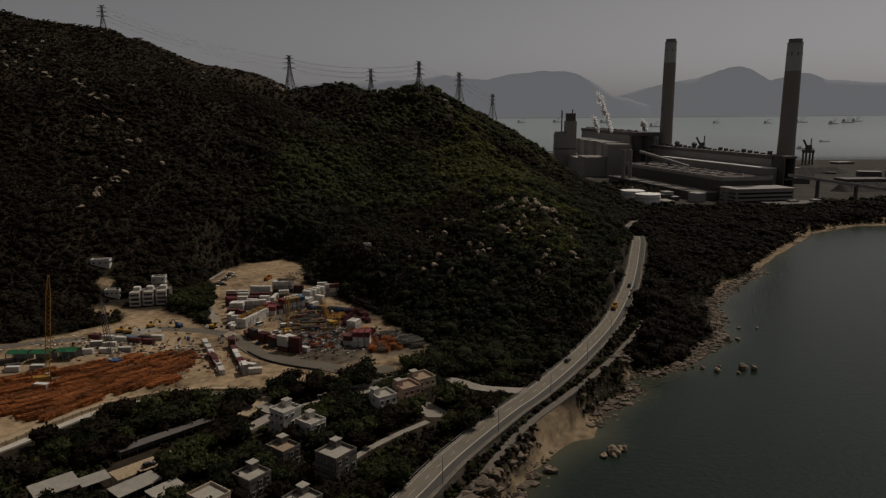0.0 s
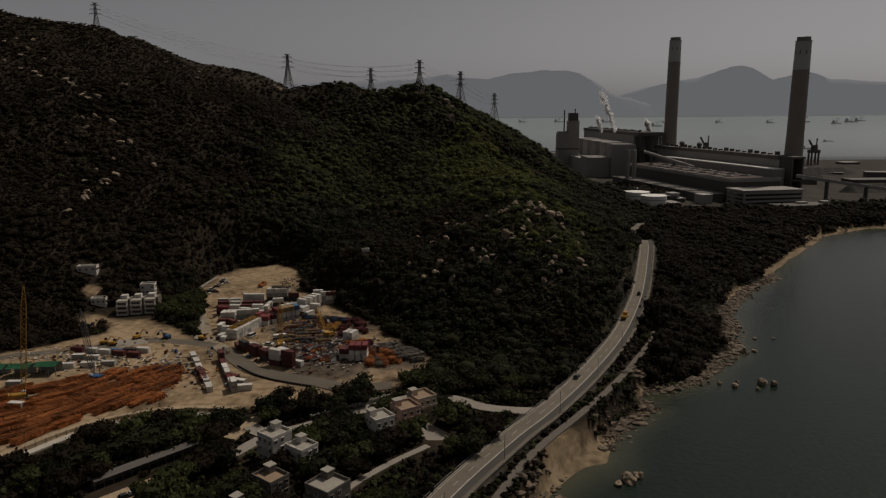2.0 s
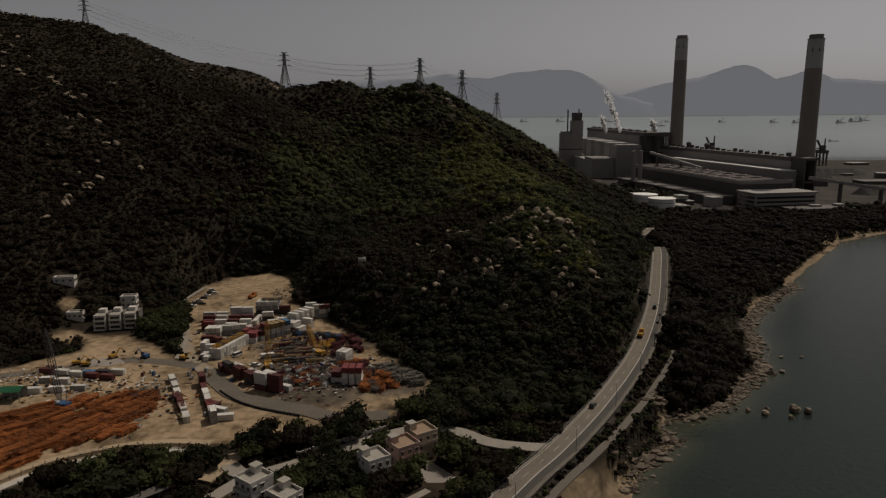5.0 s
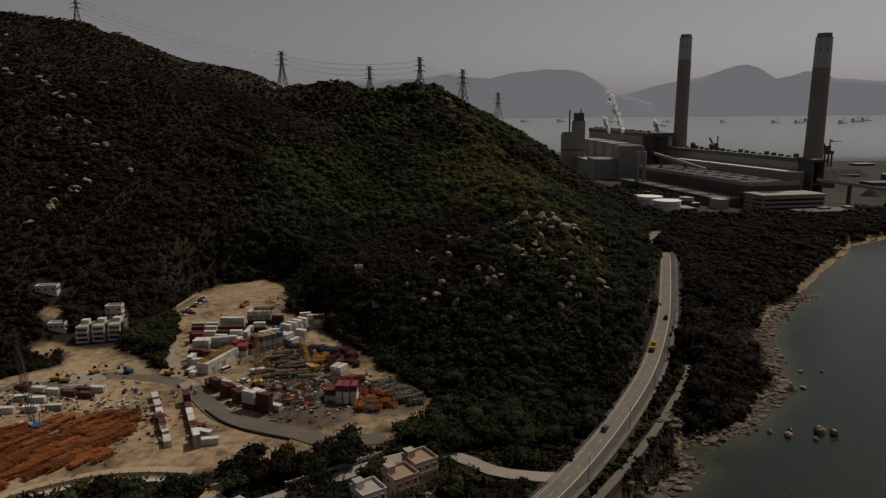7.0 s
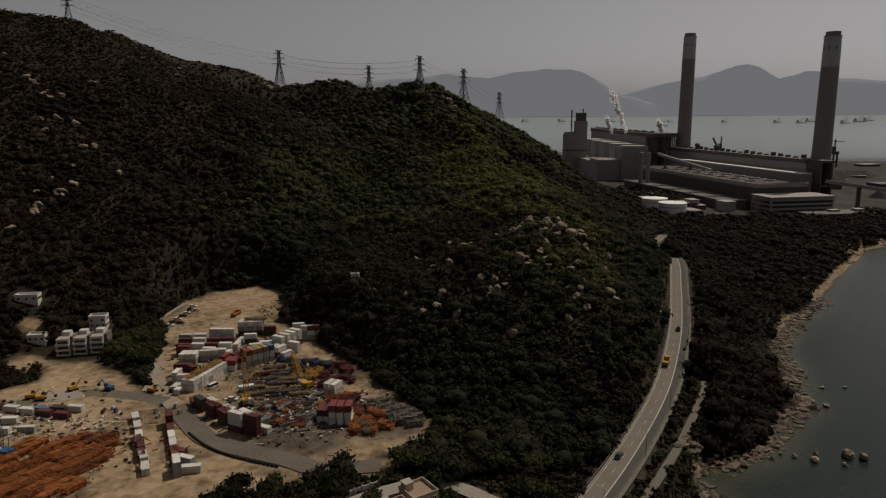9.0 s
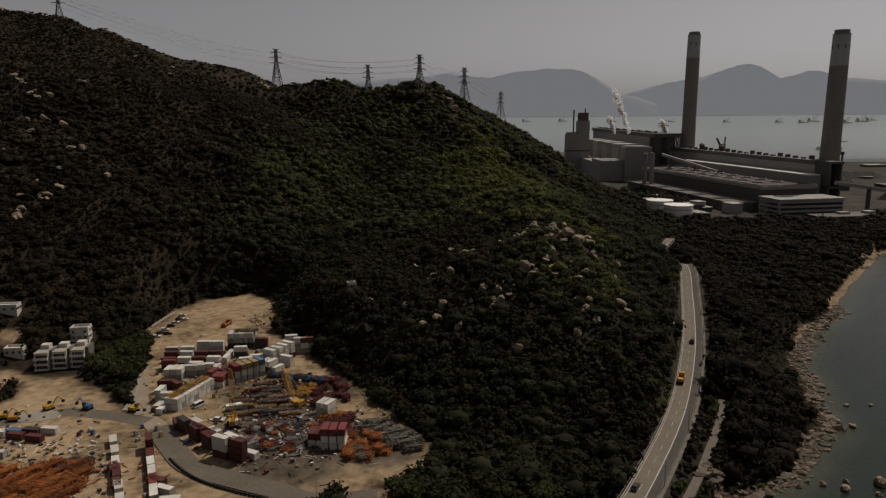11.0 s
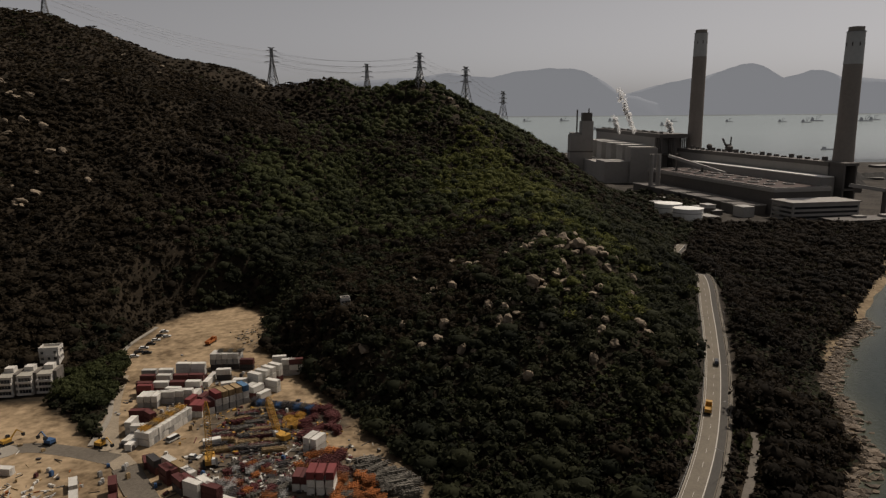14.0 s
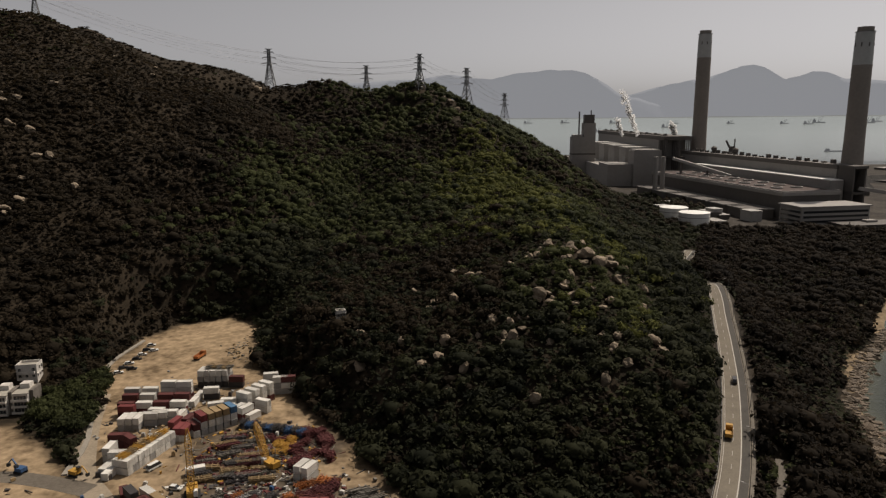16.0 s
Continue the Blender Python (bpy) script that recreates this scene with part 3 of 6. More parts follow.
for k in range(4):
    u0 = -345 + 80 * k
    # bays paler, steps darker: recess shade is put into the cladding colour
    part("bay", boxes((u0, u0 + 42, 0.1, 46, -8, 58)), M_CLAD_L, bb)
    part("bay_roof", boxes((u0 - 1, u0 + 43, 0.2, 48, 58, 60.5)), M_CLAD_L, bb, "pale bay roof")
    part("step_block", boxes((u0 + 42.2, u0 + 79.8, 0.1, 30, -8, 36), (u0 + 42.2, u0 + 79.8, 30.1, 52, -8, 24)), M_CLAD_D, bb)
part("annex", boxes((-345, -5, 52.2, 84, -8, 27)), M_CLAD, bb)
part("annex_parapet", parapet(-345, -5, 52.2, 84, 27), M_CLAD_L, bb)
part("end_block", boxes((-22, 14, 8, 52, -8, 58), (-20, 12, 10, 50, 58, 60)), M_CLAD, bb)
part("end_block", boxes((-60, 6, 52.2, 92, -8, 36)), M_CLAD, bb)
for k in range(26):
    part("roof_vent", boxes((-470 + 17.6 * k, -466 + 17.6 * k, -12, -7, 80.5, 82 + (k * 5 % 3))), M_CLAD_D, bb)

stack = empty("twin_vents", pose(298, 1120, 6), label="pair of slim grey vent stacks", category="chimney")
for k in range(2):
    bm = bmesh.new(); lathe(bm, [(3.4, -4), (3.0, 56), (3.4, 57)], 14, pose(-6 + 12 * k, 6 * k, 0))
    part("vent_pipe", bm, M_CLAD, stack)

silo = empty("silo_tower", pose(262, 1500, 6), label="grey coal bunker tower with twin masts", category="tower")
part("body", boxes((-22, 0, -14, 14, -6, 74), (0, 22, -14, 14, -6, 100), (-20, -2, -12, 12, 74, 78)), M_CLAD, silo)
part("head_house", boxes((2, 20, -10, 10, 100, 116)), M_CLAD_D, silo)
part("mast", boxes((-9, -6.5, -2, 0, 78, 122), (14, 16, -1, 1, 116, 124)), M_CLAD_D, silo)
part("band", boxes((-22.5, 22.5, -14.6, 14.6, 40, 43)), M_CLAD_D, silo)

off = empty("office_building", PLANT, label="four-storey pale office block with dark window bands", category="building")
part("wall", boxes((60, 95, 55, 135, -8, 20)), M_CLAD, off)
for k in range(4):
    part("window_band", boxes((95, 95.3, 57, 133, -1 + 5 * k, 1.4 + 5 * k), (62, 93, 135, 135.3, -1 + 5 * k, 1.4 + 5 * k)), M_GLASS, off)
part("roof_slab", boxes((58.5, 96.5, 53.5, 136.5, 20, 21.3)), M_CLAD, off)
part("canteen", boxes((98, 125, 20, 105, -8, 4.5), (97, 126, 19, 106, 4.5, 5.4)), M_CLAD_D, off)
part("plant_room", boxes((104, 114, 30, 40, 5.4, 8)), M_CLAD, off)
part("plant_room", boxes((104, 112, 60, 72, 5.4, 7.6)), M_CLAD, off)

conv = empty("conveyor", label="sloping enclosed coal conveyor on trestles", category="conveyor")
bm = bmesh.new(); beam(bm, (452, 905, 40), (640, 880, 12), 4.0); part("gallery", bm, M_CLAD, conv)
for s in (0.2, 0.45, 0.7):
    p = Vector((452, 905, 40)).lerp(Vector((640, 880, 12)), s)
    part("trestle", boxes((p.x - 1, p.x + 1, p.y - 3, p.y - 1.5, 2, p.z), (p.x - 1, p.x + 1, p.y + 1.5, p.y + 3, 2, p.z)), M_CLAD_D, conv)
part("transfer_house", boxes((636, 652, 870, 890, 2, 20)), M_CLAD, conv)
conv = empty("conveyor", label="sloping enclosed coal conveyor on trestles", category="conveyor")
bm = bmesh.new(); beam(bm, (330, 1165, 58), (395, 1110, 36), 4); part("gallery", bm, M_CLAD_L, conv)
for s in (0.15, 0.6):
    p = Vector((330, 1165, 58)).lerp(Vector((395, 1110, 36)), s)
    part("trestle", boxes((p.x - 1, p.x + 1, p.y - 2, p.y + 2, 2, p.z)), M_CLAD_D, conv)


def oil_tank(x, y, r, h, z):
    e = empty("oil_tank", pose(x, y, z), label="white round oil tank with a low domed roof", category="tank", group="oil tanks")
    bm = bmesh.new(); lathe(bm, [(r, -10), (r, h)], 36); part("shell", bm, M_WHITE, e)
    bm = bmesh.new(); lathe(bm, [(r + 0.35, h), (r + 0.35, h + 0.5), (r * 0.6, h + 1.3), (0.5, h + 1.8)], 36); part("roof", bm, M_WHITE, e)
    bm = bmesh.new(); lathe(bm, [(r + 0.3, h * 0.62), (r + 0.3, h * 0.68)], 36); part("wind_girder", bm, M_CLAD, e)
    return e


oil_tank(250, 907, 15, 12, 8)
oil_tank(258, 865, 15.5, 12, 8)

# yards, sheds and stores on the plant's flat ground
rnd = random.Random(4)
for k in range(26):
    x, y = rnd.uniform(560, 1300), rnd.uniform(930, 1650)
    w, d, h = rnd.uniform(20, 90), rnd.uniform(15, 40), rnd.uniform(4, 12)
    e = empty("store_shed", pose(x, y, 5, 0, 0, rnd.uniform(-20, 20)), label="low dark industrial shed on the coal quay", category="shed", group="coal quay sheds")
    part("wall", boxes((-w / 2, w / 2, -d / 2, d / 2, -4, h)), rnd.choice((M_CLAD_D, M_CLAD_D, M_CLAD)), e)
    part("roof", boxes((-w / 2 - 1, w / 2 + 1, -d / 2 - 1, d / 2 + 1, h, h + 0.8)), rnd.choice((M_CLAD_D, M_CLAD, M_CLAD)), e)
for x, y, r in ((720, 985, 34), (800, 970, 30), (660, 905, 16)):
    e = empty("storage_tank", pose(x, y, 5), label="wide low tank with a pale tan roof", category="tank", group="quay tanks")
    bm = bmesh.new(); lathe(bm, [(r, -4), (r, 7)], 32); part("shell", bm, M_CLAD_D, e)
    bm = bmesh.new(); lathe(bm, [(r + .4, 7), (r + .4, 7.6), (1, 9)], 32); part("roof", bm, M_DIRT, e)
for x, y, h in ((610, 1640, 62), (820, 1560, 58), (520, 1900, 60)):
    e = empty("ship_unloader", pose(x, y, 4), label="dark quay crane for unloading coal ships", category="crane", group="quay cranes")
    part("leg", boxes((-9, -6, -8, -5, -3, h * .5), (-9, -6, 5, 8, -3, h * .5), (6, 9, -8, -5, -3, h * .5), (6, 9, 5, 8, -3, h * .5)), M_CLAD_D, e)
    part("portal", boxes((-10, 10, -9, 9, h * .5, h * .62), (-5, 5, -5, 5, h * .62, h * .8)), M_CLAD_D, e)
    bm = bmesh.new(); beam(bm, (0, 0, h * .6), (-16, -6, h), 3.0); beam(bm, (4, 0, h * .6), (6, 2, h * 1.05), 2.2); part("boom", bm, M_CLAD_D, e)
for k in range(0, 14, 2):
    x, y = 225 + 12 * (k % 7) + rnd.uniform(-4, 4), 850 + 70 * (k // 7) + rnd.uniform(-25, 40) + 14 * (k % 7)
    if math.hypot(x - 252, y - 890) < 44:
        x += 58
    e = empty("workshop", pose(x, y, 6, 0, 0, -79 + rnd.uniform(-4, 4)), label="small grey workshop block beside the turbine hall", category="building", group="plant workshops")
    w, d, h = rnd.uniform(12, 26), rnd.uniform(9, 16), rnd.uniform(5, 13)
    part("wall", boxes((-w / 2, w / 2, -d / 2, d / 2, -5, h)), rnd.choice((M_CLAD, M_CLAD_L, M_CLAD_D)), e)
    part("roof", boxes((-w / 2 - .5, w / 2 + .5, -d / 2 - .5, d / 2 + .5, h, h + .6)), M_CLAD_L if k % 3 else M_CLAD, e)

M_COAL = mat("coal", (0.02, 0.019, 0.018), 0.9, vary=0.4, scale=0.1, bump=0.5, bscale=1)
for x, y, L, W, h, a in ((620, 1020, 110, 40, 14, 12), (760, 1080, 140, 44, 16, 8), (900, 1200, 160, 46, 15, 5), (600, 1180, 120, 36, 13, 20), (1000, 1050, 150, 50, 15, 0), (700, 1320, 170, 44, 14, 6)):
    bm = bmesh.new()
    n = 26
    rows = [[bm.verts.new((L * (i / n - .5), W * .5 * t * min(1, 6 * i / n + .02, 6 * (1 - i / n) + .02), h * (1 - abs(t)) * min(1, 6 * i / n + .02, 6 * (1 - i / n) + .02) * (.9 + .2 * noise.noise(Vector((i * .7, t, x)))) - 1.5)) for t in (-1, -.5, 0, .5, 1)] for i in range(n + 1)]
    for p, q in zip(rows, rows[1:]):
        for j in range(4):
            bm.faces.new((p[j], q[j], q[j + 1], p[j + 1]))
    ob = part("coal_heap", bm, M_COAL); ob.matrix_basis = pose(x, y, 7, 0, 0, a)
    tagged(ob, "long black coal stockpile on the plant quay", "coal heap", "coal stockpiles", "stuff")

# steam from the far boilers
M_STEAM = mat("steam", (0.9, 0.9, 0.9), 1.0, vary=0.08, scale=0.1, spec=0.0)
M_STEAM.node_tree.nodes["Principled BSDF"].inputs["Alpha"].default_value = 0.34
_n = M_STEAM.node_tree
_thin, _both, _clear, _out = _n.nodes.new("ShaderNodeBsdfTranslucent"), _n.nodes.new("ShaderNodeMixShader"), _n.nodes.new("ShaderNodeBsdfTransparent"), _n.nodes.new("ShaderNodeMixShader")
_thin.inputs["Color"].default_value = (0.95, 0.95, 0.95, 1)
_both.inputs["Fac"].default_value, _out.inputs["Fac"].default_value = 0.55, 0.45
_n.links.new(_clear.outputs[0], _out.inputs[1]); _n.links.new(_thin.outputs[0], _out.inputs[2])
_n.links.new(_n.nodes["Principled BSDF"].outputs[0], _both.inputs[1]); _n.links.new(_out.outputs[0], _both.inputs[2])
_n.links.new(_both.outputs[0], _n.nodes["Material Output"].inputs["Surface"])


def blob(bm, c, r, rough=0.25, sub=1, squash=1.0):
    g = bmesh.ops.create_icosphere(bm, subdivisions=sub, radius=1.0)
    s = rnd.uniform(0, 90)
    for v in g["verts"]:
        n = 1 + rough * noise.noise(v.co * 1.7 + Vector((s, s * .3, 0))) * 2
        v.co = Vector((v.co.x * n * r, v.co.y * n * r, v.co.z * n * r * squash)) + Vector(c)


for x, y, z, top, r in ((322, 1330, 92, 165, 7), (300, 1345, 92, 118, 5), (392, 1345, 88, 112, 6)):
    bm = bmesh.new()
    n = 150
    for k in range(n):
        s = k / (n - 1)
        c = (x - 30 * s * (top - z) / 75 + rnd.gauss(0, r * .42 * (.25 + s)), y + rnd.gauss(0, r * .4), z - 4 + (top - z) * s ** 1.15 + rnd.gauss(0, 2))
        blob(bm, c, r * (0.16 + 0.30 * math.sin(.3 + s * 2.4)) * rnd.uniform(.4, 1.2), 0.5, 1)
    ob = part("steam", bm, M_STEAM)
    ob.data.polygons.foreach_set("use_smooth", [True] * len(ob.data.polygons))
    tagged(ob, "white steam drifting up from the boiler roof", "steam", kind="stuff")


# ---- ships and the far shore ----
def sea_z(x, y):
    return 113.0 * min(1.2, max(0, (math.hypot(x * 0.35, y) - 2600) / 2300)) ** 1.35


# ship grey with haze added to it as emission
M_SHIP = glowing("ship_haze_grey", (0.08, 0.08, 0.085), (0.06, 0.064, 0.068, 1))


def barge(x, y, size, yaw):
    e = empty("crane_barge", pose(x, y, sea_z(x, y), 0, 0, yaw), label="grey crane barge anchored on the strait", category="ship", group="anchored barges")
    s = size
    bm = boxes((-s * .5, s * .5, -s * .13, s * .13, -s * .03, s * .07))
    for v in bm.verts:
        if v.co.z < 0: v.co.x *= 0.88
    part("hull", bm, M_SHIP, e)
    part("deckhouse", boxes((-s * .42, -s * .22, -s * .09, s * .09, s * .07, s * .24), (-s * .38, -s * .28, -s * .06, s * .06, s * .24, s * .31)), M_SHIP, e)
    bm = bmesh.new(); beam(bm, (s * .05, 0, s * .07), (s * .30, 0, s * .5), s * .03); beam(bm, (-s * .05, 0, s * .07), (s * .02, 0, s * .42), s * .03); beam(bm, (s * .02, 0, s * .42), (s * .30, 0, s * .5), s * .012)
    part("crane", bm, M_SHIP, e)


for k, (x, y, s) in enumerate(((980, 4250, 60), (700, 4300, 55), (1180, 3900, 62), (1900, 4100, 50), (2010, 4050, 56), (2120, 4150, 70), (2230, 4000, 64), (2370, 4100, 72), (2480, 4200, 60), (2620, 4050, 58), (1320, 4200, 40), (480, 4300, 50), (760, 3650, 45), (2750, 4000, 60), (1620, 4150, 45), (2900, 3900, 55))):
    barge(x, y, s, 20 * math.sin(k * 2.3))
for x, y, s in ((1560, 2850, 42), (1250, 2400, 60), (2050, 3100, 50)):
    e = empty("cargo_lighter", pose(x, y, sea_z(x, y), 0, 0, 8), label="long low dark cargo lighter under way", category="ship", group="lighters")
    part("hull", boxes((-s * .5, s * .5, -s * .1, s * .1, -1, s * .06)), M_SHIP, e)
    part("deckhouse", boxes((-s * .45, -s * .3, -s * .07, s * .07, s * .06, s * .17)), M_SHIP, e)
strip = []
xs = np.arange(-400, 3800, 40.0)
bm = bmesh.new()
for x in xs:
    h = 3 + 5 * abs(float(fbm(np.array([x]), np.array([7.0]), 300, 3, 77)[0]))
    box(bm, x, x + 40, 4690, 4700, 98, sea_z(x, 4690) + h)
# emission paints pale haze over the shore
tagged(part("backdrop", bm, glowing("far_shore_haze", (0.2, 0.2, 0.2), (0.13, 0.135, 0.13, 1))), "low far shore across the water, paled by painted haze glow", "far shore", kind="structure")
pier = empty("jetty", label="long low concrete jetty on piles", category="jetty")
part("deck", boxes((150, 420, 2090, 2104, 5, 7.5)), M_CLAD_L, pier)
for k in range(14):
    part("pile", boxes((155 + 20 * k, 158 + 20 * k, 2095, 2098, -4, 5)), M_CLAD, pier)


# ---- pylons and their lines ----
def pylon(x, y, z, h, yaw):
    e = empty("pylon", pose(x, y, z, 0, 0, yaw), label="steel lattice pylon carrying high-voltage lines", category="pylon", group="pylons on the ridge")
    w0, w1 = h * 0.13, h * 0.028
    def corner(s, i):
        w = w0 + (w1 * 1.3 - w0) * min(1, s / 0.62) if s < 0.62 else w1 * 1.3 + (w1 - w1 * 1.3) * (s - .62) / .38
        return Vector(((-w, w, w, -w)[i], (-w, -w, w, w)[i], h * s))
    t = h * 0.017
    for i in range(4):
        bm = bmesh.new()
        beam(bm, corner(-.05, i), corner(.62, i), t); beam(bm, corner(.62, i), corner(1, i), t)
        part("leg", bm, M_STEEL, e)
    bm = bmesh.new()
    levels = (0, .2, .36, .49, .62, .72, .82, .92, 1)
    for a, b in zip(levels, levels[1:]):
        for i in range(4):
            j = (i + 1) % 4
            beam(bm, corner(a, i), corner(b, j), t * .6); beam(bm, corner(a, j), corner(b, i), t * .6); beam(bm, corner(b, i), corner(b, j), t * .6)
    part("bracing", bm, M_STEEL, e)
    for s, r in ((.60, .21), (.76, .18), (.91, .145), (1.0, .10)):
        bm = bmesh.new()
        for sx in (-1, 1):
            for yy in (-w1, w1):
                beam(bm, (0, yy, h * s), (sx * h * r, 0, h * s + h * .012), t * .7)
                beam(bm, (0, yy, h * (s + .045 if s < 1 else .97)), (sx * h * r, 0, h * s + h * .012), t * .6)
        tagged(part("cross_arm", bm, M_STEEL, e), kind="stuff")
    for s, r in ((.60, .21), (.76, .18), (.91, .145)):
        for sx in (-1, 1):
            bm = bmesh.new(); lathe(bm, [(.12, -h * .035), (.22, -h * .02), (.12, 0)], 6, pose(sx * h * r, 0, h * s + h * .012)); part("insulator", bm, M_STEEL, e)
    return x, y, z, h, yaw


PY = [pylon(-392, 830, 214, 30, 20), pylon(-225, 1042, 160, 45, 30), pylon(-30, 895, 146, 39, 35), pylon(24, 1045, 133, 47, 40), pylon(81, 1150, 112, 40, 40), pylon(-132, 1300, 150, 52, 30)]


def span(a, b, s, r, sx):
    def tip(p):
        x, y, z, h, yaw = p
        return Vector((x + math.cos(radians(yaw)) * sx * h * r, y + math.sin(radians(yaw)) * sx * h * r, z + h * s - h * .025))
    p, q = tip(a), tip(b)
    cu = bpy.data.curves.new("power_line", "CURVE"); cu.dimensions = "3D"; cu.bevel_depth = 0.09; cu.bevel_resolution = 0
    sp = cu.splines.new("POLY"); sp.points.add(14)
    for k in range(15):
        f = k / 14
        c = p.lerp(q, f); c.z -= 4 * f * (1 - f) * (q - p).length * 0.03
        sp.points[k].co = (*c, 1)
    cu.materials.append(M_STEEL)
    tagged(new("power_line", cu), "sagging high-voltage cable between two pylons", "cable", group="power lines")


for a, b in ((0, 1), (1, 2), (2, 3), (3, 4), (1, 5)):
    for s, r in ((.60, .21), (.76, .18), (.91, .145)):
        for sx in (-1, 1):
            span(PY[a], PY[b], s, r, sx)


CLEAR = []          # (x, y, radius) kept free of trees


# ---- storage yards ----
PAINTS = {k: mat("container_" + k, c, 0.6, vary=0.3, scale=0.35, objrand=0.7) for k, c in
          dict(white=(0.52, 0.50, 0.46), grey=(0.27, 0.265, 0.255), maroon=(0.085, 0.026, 0.024), red=(0.15, 0.035, 0.035), blue=(0.06, 0.13, 0.22), tan=(0.24, 0.17, 0.09), dark=(0.05, 0.045, 0.045)).items()}
M_RUST = mat("rusty_orange_steel", (0.27, 0.092, 0.027), 0.8, vary=0.6, scale=0.25, objrand=1.2)
M_REDSTEEL = mat("red_painted_steel", (0.085, 0.022, 0.022), 0.7, vary=0.4, scale=0.3, objrand=1.0)
M_GREYSTEEL = mat("weathered_grey_steel", (0.13, 0.118, 0.10), 0.75, vary=0.35, scale=0.3, objrand=1.0)
M_YELLOW = mat("yellow_machine_paint", (0.40, 0.22, 0.04), 0.55, vary=0.25, scale=0.5)
M_BLUEP = mat("blue_machine_paint", (0.035, 0.08, 0.17), 0.55, vary=0.25, scale=0.5)
M_GREENROOF = mat("green_roof_sheet", (0.035, 0.17, 0.085), 0.6, vary=0.2, scale=0.4)
M_TYRE = mat("tyre_rubber", (0.02, 0.02, 0.02), 0.9, vary=0.2, scale=2)
M_CARDARK = mat("dark_car_paint", (0.025, 0.025, 0.028), 0.3, vary=0.15, scale=0.5, spec=0.5)
M_CARWHITE = mat("white_car_paint", (0.62, 0.62, 0.60), 0.35, vary=0.1, scale=0.5, spec=0.5)
YZ = 7.95          # level of the yards
TEMPLATES = {}
MESHES = {}


def shared(key, make):
    """One mesh for all alike pieces."""
    if key not in MESHES:
        bm = make()
        me = bpy.data.meshes.new(key[0] if isinstance(key, tuple) else key)
        bm.to_mesh(me); bm.free()
        MESHES[key] = me
    return MESHES[key]


def piece(name, key, make, material, parent, m=None):
    me = shared((name, *key, material.name), make)
    if not me.materials:
        me.materials.append(material)
    ob = new(name, me)
    ob.parent = parent
    if m is not None:
        ob.matrix_basis = m
    return ob


def container_body(L, W=2.44, H=2.55):
    """Corrugated walls and a slightly sunk roof."""
    bm = bmesh.new()
    n = 12
    pts = []
    for k in range(n + 1):
        pts.append((-L / 2 + 0.12 + (L - 0.24) * k / n, -W / 2 + (0.06 if k % 2 else 0.1)))
    loop = pts + [(x, -y) for x, y in reversed(pts)]
    lo = [bm.verts.new((x, y, 0.14)) for x, y in loop]
    hi = [bm.verts.new((x, y, H - 0.1)) for x, y in loop]
    k = len(loop)
    for i in range(k):
        bm.faces.new((lo[i], lo[(i + 1) % k], hi[(i + 1) % k], hi[i]))
    bm.faces.new(hi); bm.faces.new(lo[::-1])
    return bm


def container(colour, L):
    if (colour, L) in TEMPLATES:
        return TEMPLATES[colour, L]
    words = dict(white="white", grey="grey", maroon="dark maroon", red="faded red", blue="blue", tan="tan", dark="near-black")[colour]
    e = empty("shipping_container", label=f"{words} steel shipping container in a storage yard stack", category="container", group=f"{words} containers")
    P = PAINTS[colour]
    W, H = 2.44, 2.55
    piece("body", (L,), lambda: container_body(L), P, e)
    piece("roof", (L,), lambda: boxes((-L / 2 + .1, L / 2 - .1, -W / 2 + .1, W / 2 - .1, H - .1, H - .05)), PAINTS["white"] if colour in ("white", "grey") else P, e)
    for x in (-1, 1):
        for y in (-1, 1):
            piece("corner_post", (), lambda: boxes((-.09, .09, -.09, .09, 0, H)), P, e, pose(x * (L / 2 - .09), y * (W / 2 - .09), 0))
    for y in (-1, 1):
        piece("side_rail", (L,), lambda: boxes((-L / 2 + .18, L / 2 - .18, -.06, .06, H - .1, H)), P, e, pose(0, y * (W / 2 - .06), 0))
        piece("door", (), lambda: boxes((0, .06, -.54, .54, .12, H - .1), (.06, .1, -.28, -.22, .2, H - .2), (.06, .1, .22, .28, .2, H - .2)), P, e, pose(L / 2 - .06, y * .56, 0))
    TEMPLATES[colour, L] = e
    e["first"] = 1
    return e


CODE = dict(w="white", g="grey", m="maroon", r="red", b="blue", t="tan", k="dark")


def put(code, x, y, level, yaw, L=6.06, z=YZ):
    e = container(CODE[code], L)
    m = pose(x, y, z + 2.56 * level, 0, 0, yaw)
    if e.pop("first", None):
        e.matrix_basis = m
        return e
    return copy_thing(e, m)


def row(codes, x0, y0, x1, y1, yaw, L=6.06):
    """Stacks set evenly from one end to the other; each word names a stack from the ground up."""
    words = codes.split()
    for k, word in enumerate(words):
        s = k / max(1, len(words) - 1)
        for lev, c in enumerate(word):
            put(c, x0 + (x1 - x0) * s + rnd.uniform(-.12, .12), y0 + (y1 - y0) * s + rnd.uniform(-.12, .12), lev, yaw + rnd.uniform(-1.2, 1.2), L)


# back block, rows across the yard
row("mg mw", -130.5, 411, -123.5, 411.5, 2); row("mww mww", -116, 412, -109.5, 412, 2)
row("mm gw", -128.5, 404.5, -121.8, 405, 2); row("mm mm", -114.5, 405, -108, 405.5, 2)
row("mm mw", -126.5, 396.5, -119.8, 397, 2); row("mm mw", -113.2, 397.5, -106.8, 398, 2)
row("mr", -125, 393.5, -125, 393.5, 2); row("mw", -112.4, 391, -112.4, 391, 0)
row("gw gw gw", -121.6, 384.2, -116.5, 384.8, 88); row("gw gw ww", -113.4, 387, -107, 389, 4)
